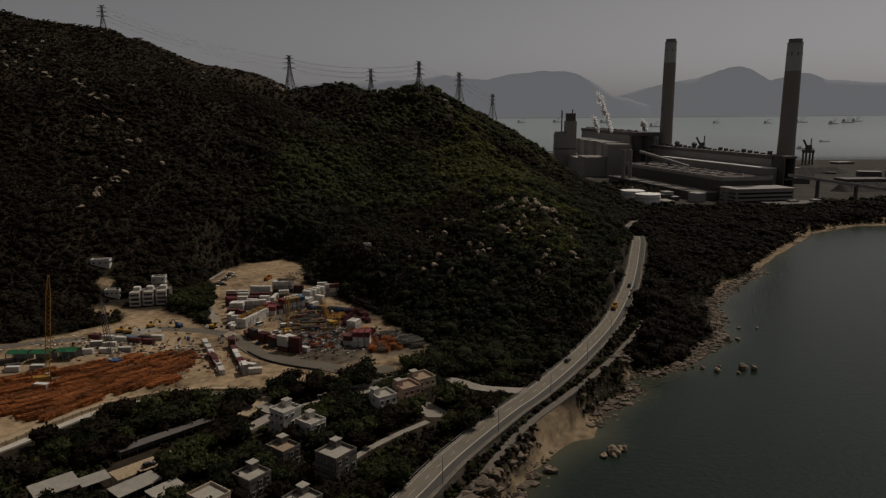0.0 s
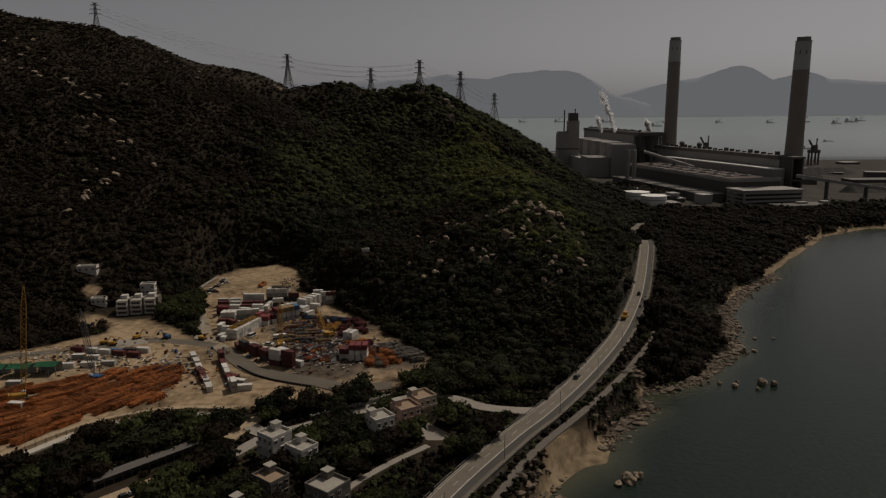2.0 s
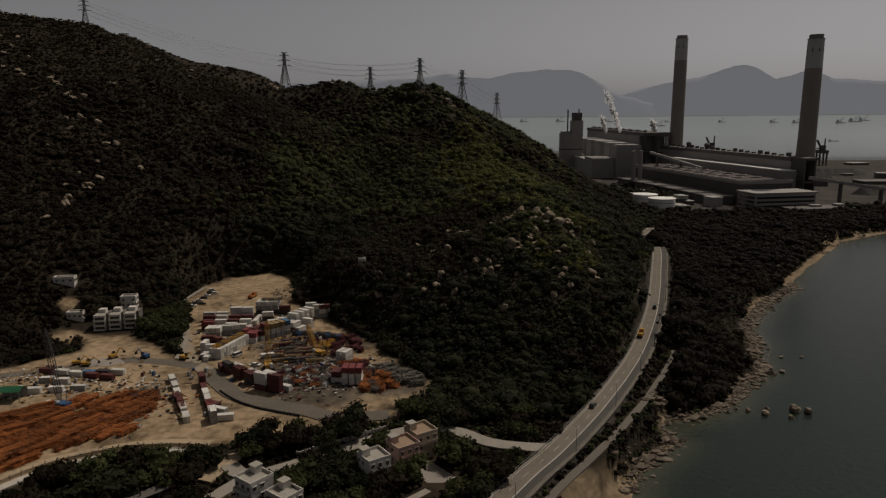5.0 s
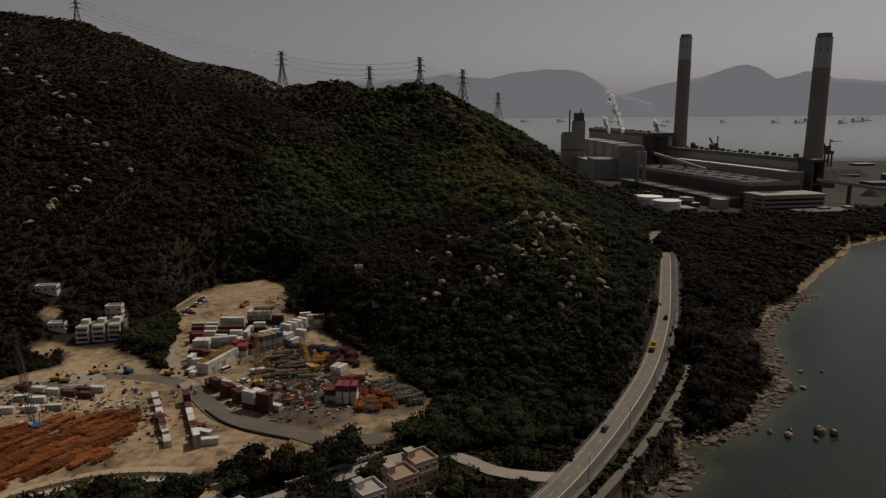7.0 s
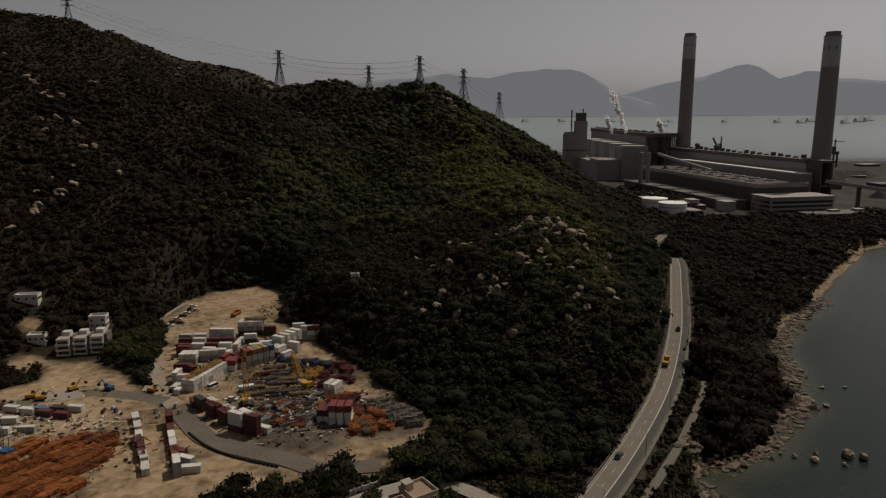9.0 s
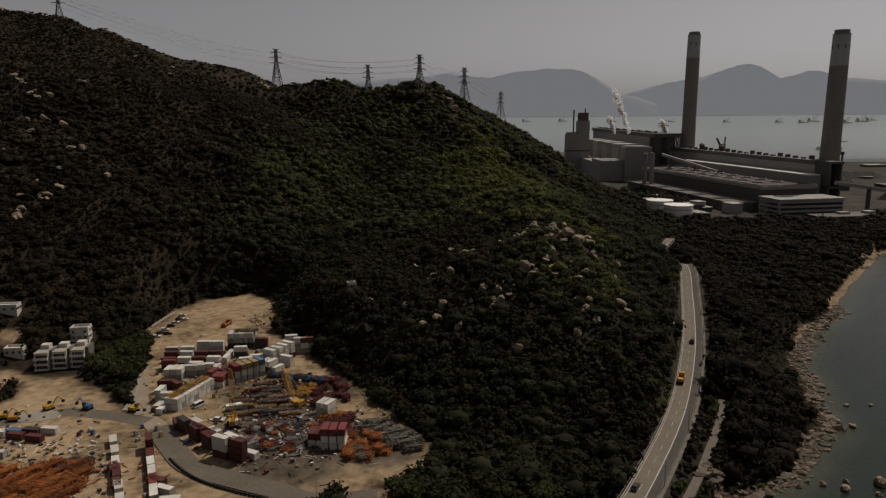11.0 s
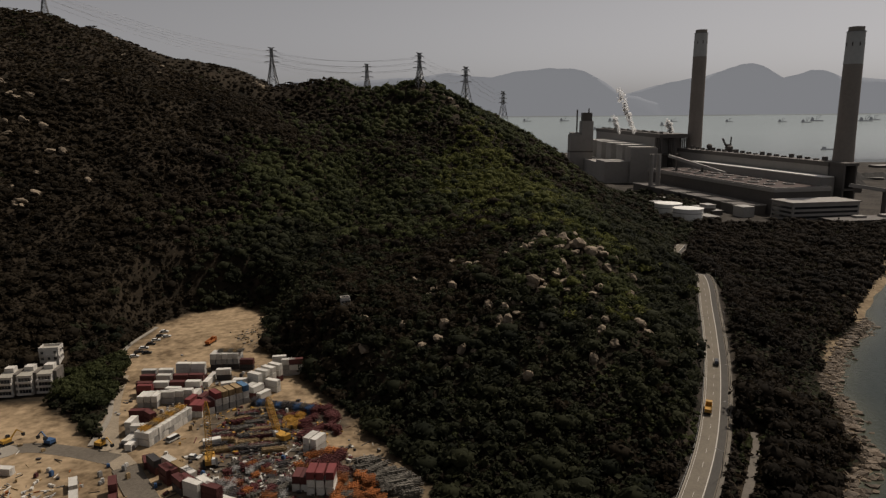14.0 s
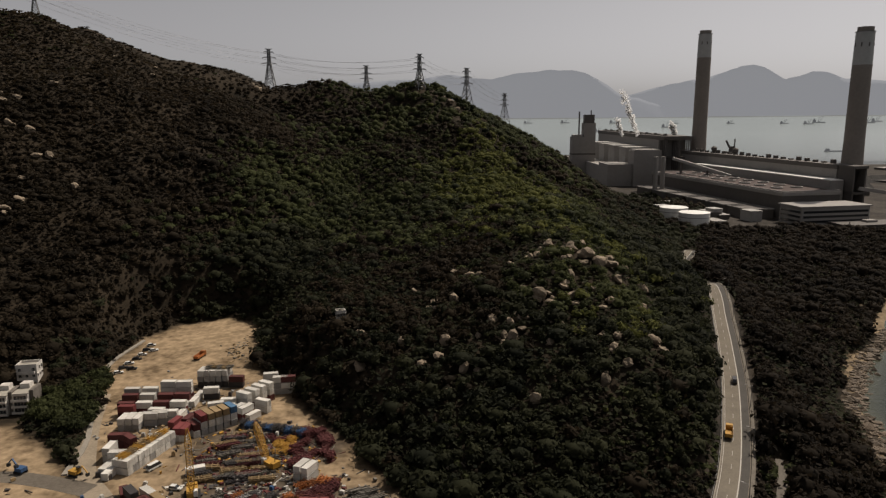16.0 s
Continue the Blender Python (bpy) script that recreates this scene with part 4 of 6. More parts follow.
row("w w", -106.2, 401, -104.3, 393.5, 86); row("w w", -103.6, 406, -103.4, 412, 88)
row("mm", -117.2, 369.5, -117.2, 369.5, 3); row("mm", -112.4, 368, -112.4, 368, -40); row("ww", -116.2, 361.5, -116.2, 361.5, 88); row("w w", -113, 352.5, -110.5, 349.5, 85)
# long wall of end-on containers
row("ww", -111.2, 356.8, -111.2, 356.8, 0)
row("ww gw ww ww gw ww ww ww gw", -107.3, 351.5, -101.2, 371.2, -16.5)
row("wr wr", -98.2, 376.2, -95.7, 376.0, 86)
row("wm gwr gwt gwt gwt gwb", -94.2, 378.8, -83.6, 388.4, -46)
row("mr mm w", -101.5, 381.5, -93.5, 386.8, 78); row("bw gw", -91.8, 396.5, -86.5, 394.0, 20)
row("mw mw w", -82.2, 393.4, -76.2, 392.6, 60)
row("bw", -88, 400, -88, 400, 4); row("kw", -98.5, 411.5, -98.5, 411.5, 6)
row("kgw kgw kgw kgw kgw", -106.8, 425.6, -96.8, 426.6, 86); row("km", -92, 424, -92, 424, 0)
row("mww mww mww mww", -81.8, 400, -75.8, 411, -28); row("ww", -74.2, 399.2, -74.2, 399.2, -24)
row("ggw ggw", -76.5, 420.5, -71.5, 416.5, 10); row("gwm", -68.2, 417, -68.2, 417, 10)
# curved row by the yard road
row("m", -100.4, 337.2, -100.4, 337.2, -60); row("mk mm km", -96.2, 333.2, -83.2, 320.8, -44, 6.06); row("mm mm mmw", -88.8, 327.2, -73.2, 315, -38)
row("w t w", -93.2, 337.5, -84, 330, -40); row("mww mmm", -76.4, 313.9, -70.2, 311.6, -26); row("w", -66.8, 313.2, -66.8, 313.2, -26)
row("wwr wwr wwr", -42.8, 321.4, -37, 321.2, 88); row("wm wm", -47.6, 323.6, -45.1, 323.2, 88)
row("ww ww", -48.6, 348.8, -45.8, 347.6, 66)
row("w", -83.6, 351, -83.6, 351, 24)
# lower yard: two lines of boxes beside the steel
row("w w w m w w", -117.0, 323.0, -97.2, 285.2, -63); row("m m", -107.8, 304, -102.5, 294.5, -63)
row("mm m g g r g gg", -102.8, 319.0, -86.8, 284.5, -65); row("m g", -91, 296, -86.5, 291, -20); row("w", -82.5, 285, -82.5, 285, 10)
# cabins along the far side of the lower yard
row("m w w m m", -176, 333, -146, 325.5, -10); row("g w", -170, 322.5, -163, 321, 5); row("w w w g", -177.5, 309.5, -152, 313.5, 4)
row("b k w", -156, 330, -144, 331.5, -6); row("w g", -190, 288, -180, 290, 3); row("k k", -198, 297, -192, 291, 20); row("w", -166, 268, -166, 268, -8)


def gantry_shed(x, y, L, W, yaw, h, roof, label):
    e = empty("open_shed", pose(x, y, YZ, 0, 0, yaw), label=label, category="shed", group="yard sheds")
    for k in range(4):
        for s in (-1, 1):
            piece("post", (h,), lambda: boxes((-.12, .12, -.12, .12, -1.5, h)), M_STEEL, e, pose(-L / 2 + .3 + (L - .6) * k / 3, s * (W / 2 - .3), 0))
    bm = bmesh.new()
    vs = [bm.verts.new(v) for v in ((-L / 2, -W / 2, h), (L / 2, -W / 2, h), (L / 2, 0, h + .9), (-L / 2, 0, h + .9), (L / 2, W / 2, h), (-L / 2, W / 2, h))]
    bm.faces.new((vs[0], vs[1], vs[2], vs[3])); bm.faces.new((vs[3], vs[2], vs[4], vs[5]))
    bmesh.ops.solidify(bm, geom=bm.faces[:], thickness=0.15)
    part("roof", bm, roof, e)
    part("back_wall", boxes((-L / 2 + .3, L / 2 - .3, W / 2 - .5, W / 2 - .35, -1, h - .1)), PAINTS["grey"], e)
    return e


for x, y in ((-195, 301.5), (-184.5, 302), (-174, 304.5)):
    gantry_shed(x, y, 9.6, 7, 4, 4.4, M_GREENROOF, "open-fronted shed with a green sheet roof")


# stacks of steel frames and girders
def layer_mesh(L, W, bars, seed):
    g = random.Random(seed)
    bm = bmesh.new()
    for j in range(bars):
        m = pose(g.uniform(-.6, .6), -W / 2 + W * (j + .5) / bars, g.uniform(0, .12), 0, g.uniform(-2, 2), g.uniform(-1, 1) * (3.5 if L >= 8 else 14))
        box(bm, -L / 2, L / 2, -.09, .09, 0, .05, m); box(bm, -L / 2, L / 2, -.025, .025, .05, .3, m); box(bm, -L / 2, L / 2, -.09, .09, .3, .35, m)
    for x in (-.4, -.13, .13, .4):
        box(bm, L * x - .06, L * x + .06, -W / 2 - .4, W / 2 + .4, .42, .56)
    for _ in range(2):
        beam(bm, (g.uniform(-L / 2, L / 2), g.uniform(-W, W), 0), (g.uniform(-L / 2, L / 2), g.uniform(-W, W), g.uniform(.5, 1.3)), .1)
    return bm


def steel_stack(name, x, y, yaw, L, W, layers, bars, material, label, category, group, z=YZ):
    """Girders laid side by side, layer on layer, with cross timbers between."""
    e = empty(name, pose(x, y, z, 0, 0, yaw), label=label, category=category, group=group)
    W = 2.0 if W < 2.4 else 3.0
    for k in range((layers + 1) // 2 + 1):
        seed = rnd.randrange(3)
        ob = piece("girder_layer", (L, W, bars, seed), lambda: layer_mesh(L, W, bars, seed), material, e, pose(rnd.uniform(-.3, .3), 0, .62 * k, 0, 0, rnd.uniform(-3, 3)))
        tagged(ob, kind="stuff")
    return e


ORANGE = [(-168, 242), (-146, 240), (-133, 260), (-110, 278), (-119, 306), (-140, 306), (-166, 292), (-190, 276), (-186, 250)]
spots, tries = [], 0
while len(spots) < 125 and tries < 9000:
    tries += 1
    x, y = rnd.uniform(-190, -110), rnd.uniform(238, 308)
    if inside(np.array([x]), np.array([y]), ORANGE)[0] and all(math.hypot(x - a, y - b) > 3.7 for a, b in spots) and math.hypot(x + 169, y - 276) > 6:
        spots.append((x, y))
for k, (x, y) in enumerate(spots):
    steel_stack("girder_stack", x, y, (62 if x > -150 else 40) + rnd.uniform(-6, 6), rnd.choice((8.0, 9.5, 11.0)), rnd.uniform(2.2, 3.4), rnd.choice((3, 5, 5)), rnd.choice((4, 5, 6)), M_RUST, "stack of rusty orange steel girders on bare earth", "steel stack", "orange girder stacks")
for k in range(34):
    x, y = -52 + rnd.uniform(-4, 16) , 366 + rnd.uniform(-12, 14)
    x = min(x, -34 - (y - 352) * 0.55)
    steel_stack("frame_stack", x, y, rnd.uniform(0, 180), rnd.choice((3.5, 5.0)), rnd.uniform(2, 3), rnd.choice((3, 5)), 4, M_REDSTEEL, "heap of dark red steel frames", "steel stack", "red frame heaps")
for k in range(26):
    x, y = rnd.uniform(-49, -33), rnd.uniform(330, 346)
    steel_stack("frame_stack", x, y, rnd.uniform(0, 180), 4.5, 2.5, rnd.choice((1, 3, 3)), 4, M_REDSTEEL if k % 3 else M_RUST, "heap of dark red steel frames", "steel stack", "red frame heaps")
for k in range(26):
    x, y = rnd.uniform(-37, -20), rnd.uniform(311, 330)
    if y > 324: x = min(x, -26)
    steel_stack("frame_stack", x, y, rnd.uniform(60, 110), 3.4, 2.4, rnd.choice((3, 5, 7)), 5, M_RUST if k % 4 else M_GREYSTEEL, "stack of orange scaffold frames", "steel stack", "orange scaffold stacks")
for k in range(14):
    s = k // 2
    steel_stack("beam_stack", -29 + 2.7 * s, 338 - 2.4 * s - 6 * (k % 2), 30 + rnd.uniform(-5, 5), 6.5, 2.3, rnd.choice((5, 7, 7)), 6, M_GREYSTEEL, "tall stack of weathered grey steel beams", "steel stack", "grey beam stacks")
for k in range(52):
    x, y = -84 + rnd.uniform(0, 24), 344 + rnd.uniform(0, 36)
    if y > 372: x = max(x, -78)
    if abs(x + 79) < 4 and abs(y - 337) < 6: continue
    steel_stack("beam_stack", x, y, 18 + rnd.uniform(-12, 12), rnd.choice((6.5, 8.0)), rnd.uniform(1.6, 2.6), rnd.choice((1, 3)), 4, rnd.choice((M_GREYSTEEL, M_REDSTEEL, M_REDSTEEL, PAINTS["dark"], PAINTS["tan"])), "low stack of mixed steel sections", "steel stack", "mixed steel stacks")
for k in range(62):
    x, y = -72 + rnd.uniform(0, 22), 314 + rnd.uniform(2, 24)
    steel_stack("scrap_heap", x, y, rnd.uniform(0, 180), rnd.choice((2.5, 4.0)), 1.8, rnd.choice((1, 3)), 4, rnd.choice((M_GREYSTEEL, M_REDSTEEL, PAINTS["dark"], PAINTS["grey"], M_RUST)), "heap of mixed scrap steel parts", "scrap heap", "scrap heaps")
for k in range(12):
    steel_stack("frame_stack", rnd.uniform(-62, -56), rnd.uniform(362, 374), 70 + rnd.uniform(-10, 10), 3.0, 2.0, 3, 4, M_YELLOW, "stack of yellow formwork frames", "steel stack", "yellow frame stacks")
for k in range(10):
    steel_stack("truss_stack", -78 + 2.6 * k, 385 - 0.9 * k, 85 + rnd.uniform(-8, 8), 3.5, 2.2, rnd.choice((5, 7)), 4, rnd.choice((PAINTS["dark"], M_BLUEP, PAINTS["dark"])), "stack of dark blue steel truss sections", "steel stack", "dark truss stacks")
for k in range(22):
    steel_stack("scrap_heap", rnd.uniform(-128, -117), rnd.uniform(282, 312), rnd.uniform(0, 180), 3.5, 2, rnd.choice((1, 3)), 4, rnd.choice((M_GREYSTEEL, M_REDSTEEL, M_RUST, PAINTS["dark"])), "heap of mixed scrap steel parts", "scrap heap", "scrap heaps")


for k in range(7):
    steel_stack("frame_stack", -107.4 + .95 * k, 353 + 2.75 * k, 70 + rnd.uniform(-8, 8), 3.5, 3.0, 1, 4, (M_YELLOW, PAINTS["tan"])[k % 2], "yellow and tan frames laid on a container roof", "steel stack", "frames on the container wall", z=YZ + 5.08)
for k in range(5):
    steel_stack("frame_stack", -104 + 2.2 * k, 426 + .1 * k, 86 + rnd.uniform(-5, 5), 3.0, 2.0, 1, 4, PAINTS["tan"] if k % 2 else M_GREYSTEEL, "loose frames laid on a container roof", "steel stack", "frames on container roofs", z=YZ + 7.64)


# ---- machines and vehicles ----
def lattice_boom(bm, a, b, w, n, t):
    a, b = Vector(a), Vector(b)
    R = (b - a).to_track_quat("Z", "Y").to_matrix()
    def c(s, i):
        k = w * min(1, 4 * s + .25, 4 * (1 - s) + .25) / 2
        return a.lerp(b, s) + R @ Vector(((-k, k, k, -k)[i], (-k, -k, k, k)[i], 0))
    for j in range(n):
        for i in range(4):
            beam(bm, c(j / n, i), c((j + 1) / n, i), t)
            beam(bm, c(j / n, i), c((j + 1) / n, (i + 1) % 4), t * .7)


def crawler_crane(x, y, yaw, tip, paint, label):
    e = empty("crawler_crane", pose(x, y, YZ, 0, 0, yaw), label=label, category="crane", group="yard cranes")
    for s in (-1, 1):
        bm = bmesh.new()
        for k in range(5):
            lathe(bm, [(.5, -.45), (.5, .45)], 10, pose(-2.4 + 1.2 * k, s * 1.9, .5, 90))
        box(bm, -2.9, 2.9, s * 1.9 - .45, s * 1.9 + .45, .1, .95)
        part("track", bm, M_TYRE, e)
    part("deck", boxes((-3.2, 2.2, -1.6, 1.6, 1.1, 2.6), (-3.8, -2.4, -1.5, 1.5, 1.2, 3.0)), paint, e)
    part("cab", boxes((.9, 2.4, .4, 1.6, 1.3, 3.2)), M_CARWHITE, e)
    bm = bmesh.new(); lattice_boom(bm, (1.4, 0, 1.6), tip, 1.8, 22, .17); tagged(part("boom", bm, M_YELLOW if paint is M_YELLOW else PAINTS["dark"], e), kind="stuff")
    bm = bmesh.new(); beam(bm, (-2.8, 0, 2.6), (-3.4, 0, 7.5), .2); beam(bm, (-3.4, 0, 7.5), tip, .05); beam(bm, tip, (tip[0] + .3, tip[1], tip[2] * .35), .05); part("rigging", bm, M_STEEL, e)
    part("hook_block", boxes((tip[0], tip[0] + .6, tip[1] - .3, tip[1] + .3, tip[2] * .35 - 1, tip[2] * .35)), M_YELLOW, e)
    return e


crawler_crane(-169.5, 276, 35, (6, 0, 45.5), M_YELLOW, "yellow crawler crane with a tall lattice boom raised")
crawler_crane(-79.5, 337, -70, (2.5, 0, 23.5), M_YELLOW, "yellow crawler crane with an upright lattice boom")
crawler_crane(-149, 296, 150, (6, 0, 31), M_BLUEP, "blue crawler crane with a steep lattice boom")
crawler_crane(-60.5, 355, 140, (7, 0, 14), M_YELLOW, "yellow mobile crane with a short raised boom")


def vehicle(x, y, z, yaw, kind, paint, label, category, group=""):
    key = (kind, paint.name)
    m = pose(x, y, z, 0, 0, yaw)
    if key in TEMPLATES:
        return copy_thing(TEMPLATES[key], m)
    e = empty(kind, m, label=label, category=category, group=group)
    TEMPLATES[key] = e
    if kind in ("car", "van"):
        L, W, H, hb = (4.5, 1.8, 1.45, .85) if kind == "car" else (5.2, 1.9, 2.1, 1.0)
        bm = boxes((-L / 2, L / 2, -W / 2, W / 2, .3, hb)); bmesh.ops.bevel(bm, geom=bm.edges[:], offset=.12, segments=2, affect="EDGES")
        part("body", bm, paint, e)
        f, r = (.55, -.42 * L) if kind == "car" else (.38 * L, -.48 * L)
        bm = bmesh.new(); vs = box(bm, r, f + .5, -W / 2 + .05, W / 2 - .05, hb, H)
        for v in vs[4:]: v.co.x = v.co.x - (.7 if v.co.x > 0 else -.35); v.co.y *= .86
        part("cabin", bm, M_GLASS, e)
        part("roof", boxes((r + .4, f - .25, -W / 2 + .18, W / 2 - .18, H - .02, H + .05)), paint, e)
        wx = L * .31
    elif kind == "lorry":
        part("cab", boxes((2.3, 4.0, -1.15, 1.15, .6, 2.7)), paint, e)
        part("windscreen", boxes((4.0, 4.04, -1.0, 1.0, 1.6, 2.5)), M_GLASS, e)
        part("chassis", boxes((-4.0, 4.0, -.5, .5, .6, .95)), M_TYRE, e)
        part("tipper_body", boxes((-4.0, 2.0, -1.2, -1.1, 1.0, 2.3), (-4.0, 2.0, 1.1, 1.2, 1.0, 2.3), (-4.0, 2.0, -1.1, 1.1, 1.0, 1.15), (1.9, 2.0, -1.1, 1.1, 1.15, 2.5), (-4.0, -3.9, -1.1, 1.1, 1.15, 2.2)), paint, e)
        W, wx = 2.4, 2.9
    elif kind == "excavator":
        for s in (-1, 1):
            part("track", boxes((-1.7, 1.7, s * 1.1 - .28, s * 1.1 + .28, 0, .8)), M_TYRE, e)
        part("house", boxes((-1.8, 1.2, -1.2, 1.2, .95, 2.1)), paint, e)
        part("cab", boxes((.2, 1.4, .2, 1.15, 2.1, 3.0)), M_GLASS, e)
        bm = bmesh.new(); beam(bm, (1.2, -.3, 1.6), (3.6, -.3, 4.2), .4); beam(bm, (3.6, -.3, 4.2), (5.6, -.3, 2.2), .3); part("boom", bm, paint, e)
        part("bucket", boxes((5.2, 6.0, -.8, .2, 1.2, 2.2)), M_TYRE, e)
        return e
    for sx in (-1, 1):
        for sy in (-1, 1):
            r = .34 if kind in ("car", "van") else .5
            bm = bmesh.new(); lathe(bm, [(r * .55, -.13), (r, -.1), (r, .1), (r * .55, .13)], 14, pose(sx * wx, sy * (W / 2 - .1), r, 90))
            part("wheel", bm, M_TYRE, e)
    return e


def on_road(s_y, off):
    c = resample(ROAD, 1.0)
    i = int(np.argmin(np.abs(c[:, 1] - s_y)))
    t = c[min(i + 1, len(c) - 1)] - c[i - 1]
    yaw = math.degrees(math.atan2(t[1], t[0]))
    n = np.array([t[1], -t[0]]) / np.hypot(t[0], t[1])
    return c[i, 0] + n[0] * off, c[i, 1] + n[1] * off, c[i, 2] + .03, yaw


vehicle(*on_road(285, -2.9), "car", M_CARDARK, "dark saloon car on the coast road", "car", "cars on the road")
vehicle(*on_road(364, -3.0), "lorry", M_YELLOW, "yellow tipper lorry on the coast road", "lorry")
vehicle(*on_road(409, -0.6), "van", M_CARDARK, "dark van on the coast road", "van")
for k, (x, y) in enumerate(((-150.5, 440), (-151, 446), (-151, 452), (-150, 458), (-150, 464), (-150.5, 471), (-151.5, 478), (-146.5, 445), (-147, 470))):
    vehicle(x, y, YZ, 25 + 12 * math.sin(k * 1.7), "car", (M_CARWHITE, M_CARDARK, M_CARWHITE, M_CARDARK)[k % 4], "white car parked along the yard edge" if k % 2 == 0 else "dark car parked along the yard edge", "car", "cars parked in the yard")
vehicle(-120.5, 460, YZ, 80, "lorry", M_RUST, "orange-brown dump truck on the bare yard", "lorry")
vehicle(-98.6, 354.5, YZ, 62, "van", M_CARWHITE, "white van beside the container wall", "van")
vehicle(-86.5, 341.5, YZ, -10, "car", M_CARWHITE, "white car parked in the yard", "car")
vehicle(-141, 352, YZ, 160, "excavator", M_BLUEP, "dark green-blue excavator with a bent boom", "excavator")
for x, y, a in ((-163.5, 342, 10), (-168.5, 343.5, 15), (-156, 352, 60), (-122, 350, -20)):
    vehicle(x, y, YZ, a, "excavator", M_YELLOW, "yellow excavator on the bare yard", "excavator", "yellow excavators")
for x, y, a, p in ((-93.6, 209.5, 45, M_CARWHITE), (-95.8, 206, 45, M_CARDARK), (-86, 226, 45, M_CARWHITE), (-73, 199.5, 160, M_CARWHITE), (-13, 243, 40, M_CARDARK)):
    vehicle(x, y, land_at(x, y) - .02, a, "car", p, "car parked between the houses", "car", "cars by the houses")
vehicle(-112, 214.5, land_at(-112, 214.5), 40, "lorry", M_CARWHITE, "small white lorry under the trees", "lorry")


# clutter round the boxes: pallets, drums and bundled parts
for k in range(70):
    x, y = rnd.choice(((-108, 330), (-110, 418), (-105, 398), (-92, 415), (-62, 330), (-55, 320), (-84, 398), (-88, 290), (-132, 330), (-160, 318), (-180, 320))) if k % 2 else (rnd.uniform(-118, -60), rnd.uniform(315, 420))
    x, y = x + rnd.gauss(0, 5), y + rnd.gauss(0, 4)
    e = empty("pallet_load", pose(x, y, YZ, 0, 0, rnd.uniform(0, 180)), label="loaded timber pallet on the yard ground", category="pallet", group="pallet loads")
    h = rnd.choice((.8, 1.2, 1.6))
    piece("pallet", (), lambda: boxes((-.7, .7, -.6, .6, .1, .18), (-.7, .7, -.6, -.45, 0, .1), (-.7, .7, .45, .6, 0, .1)), M_BARK, e)
    piece("load", (h,), lambda: boxes((-.6, .6, -.5, .5, .18, h), (-.45, .5, -.4, .35, h, h + .3)), rnd.choice((PAINTS["grey"], PAINTS["tan"], PAINTS["dark"], M_REDSTEEL, PAINTS["white"], M_BLUEP)), e)


def litter(cx, cy, rx, ry, count, materials, label):
    """Loose bars, sheets and offcuts strewn over the ground, too many to count."""
    bms = [bmesh.new() for _ in materials]
    for k in range(count):
        x, y = cx + rnd.gauss(0, rx), cy + rnd.gauss(0, ry)
        at = np.array([x]), np.array([y])
        if max(border(*at, YARD_N)[0], border(*at, YARD_S)[0]) < 1.5 or along(*at, YARD_ROAD)[0][0] < 4.6:
            continue
        L, W, h = rnd.choice(((rnd.uniform(1.2, 4.5), rnd.uniform(.12, .3), rnd.uniform(.12, .4)), (rnd.uniform(.5, 1.6), rnd.uniform(.4, 1.2), rnd.uniform(.15, .9))))
        box(rnd.choice(bms), -L / 2, L / 2, -W / 2, W / 2, 0, h, pose(x, y, YZ + rnd.choice((0, 0, 0, .3)), rnd.uniform(-8, 8), rnd.uniform(-9, 9), rnd.uniform(0, 180)))
    for bm, m in zip(bms, materials):
        tagged(part("scrap_litter", bm, m), label, "scrap", kind="stuff")


DULL = (PAINTS["dark"], M_GREYSTEEL, M_REDSTEEL)
litter(-58, 332, 15, 12, 900, DULL + (PAINTS["white"],), "loose steel offcuts strewn over the work ground")
litter(-66, 364, 11, 10, 700, DULL + (M_YELLOW,), "loose bars and sections between the stacks")
litter(-108, 398, 12, 16, 420, (PAINTS["dark"], PAINTS["tan"], PAINTS["grey"]), "loose boards and parts round the containers")
litter(-126, 300, 12, 12, 420, (PAINTS["dark"], M_RUST, PAINTS["grey"]), "loose rusty parts beside the girders")
litter(-165, 322, 18, 9, 420, (PAINTS["dark"], PAINTS["tan"], PAINTS["white"]), "loose materials round the site cabins")
litter(-104, 470, 4, 16, 90, (PAINTS["tan"], M_GREYSTEEL), "loose timber and steel on the bare earth")
YARD_TRACK = mat("compacted_gravel", (0.115, 0.098, 0.078), 0.95, vary=0.3, scale=0.1, bump=0.3, bscale=2)
tagged(ribbon("road", YARD_TURN, -3.6, 3.6, 0.026, 0.3, mat("worn_yard_concrete", (0.25, 0.205, 0.15), .95, vary=.3, scale=.15, bump=.3, bscale=2)), "worn pale track beside the container stacks", "road", kind="structure")
tagged(ribbon("road", YARD_ROAD, -4.2, 4.2, 0.03, 0.3, YARD_TRACK), "compacted grey gravel road through the yard", "road", kind="structure")
tagged(ribbon("road", [(-113, 341, 8), (-132, 347, 8), (-150, 349, 8), (-172, 338, 8), (-205, 326, 8), (-235, 310, 8)], -3.5, 3.5, 0.03, 0.3, YARD_TRACK), "compacted grey gravel road behind the cabins", "road", kind="structure")
bm = bmesh.new(); lathe(bm, [(9, -.3), (9, .12)], 28, pose(-158, 346, 8) @ Matrix.Diagonal((1, .62, 1, 1)))
tagged(part("pavement", bm, M_CONC), "pale oval concrete hardstanding", "hardstanding", kind="structure")
tagged(ribbon("kerb", [(-159, 486, 8), (-160, 452, 8), (-149, 416, 8), (-131, 374, 8), (-126, 350, 8)], -1.2, 0.6, 0.5, 1.2, M_CONC), "pale rubble and concrete edge along the yard", "kerb", kind="structure")


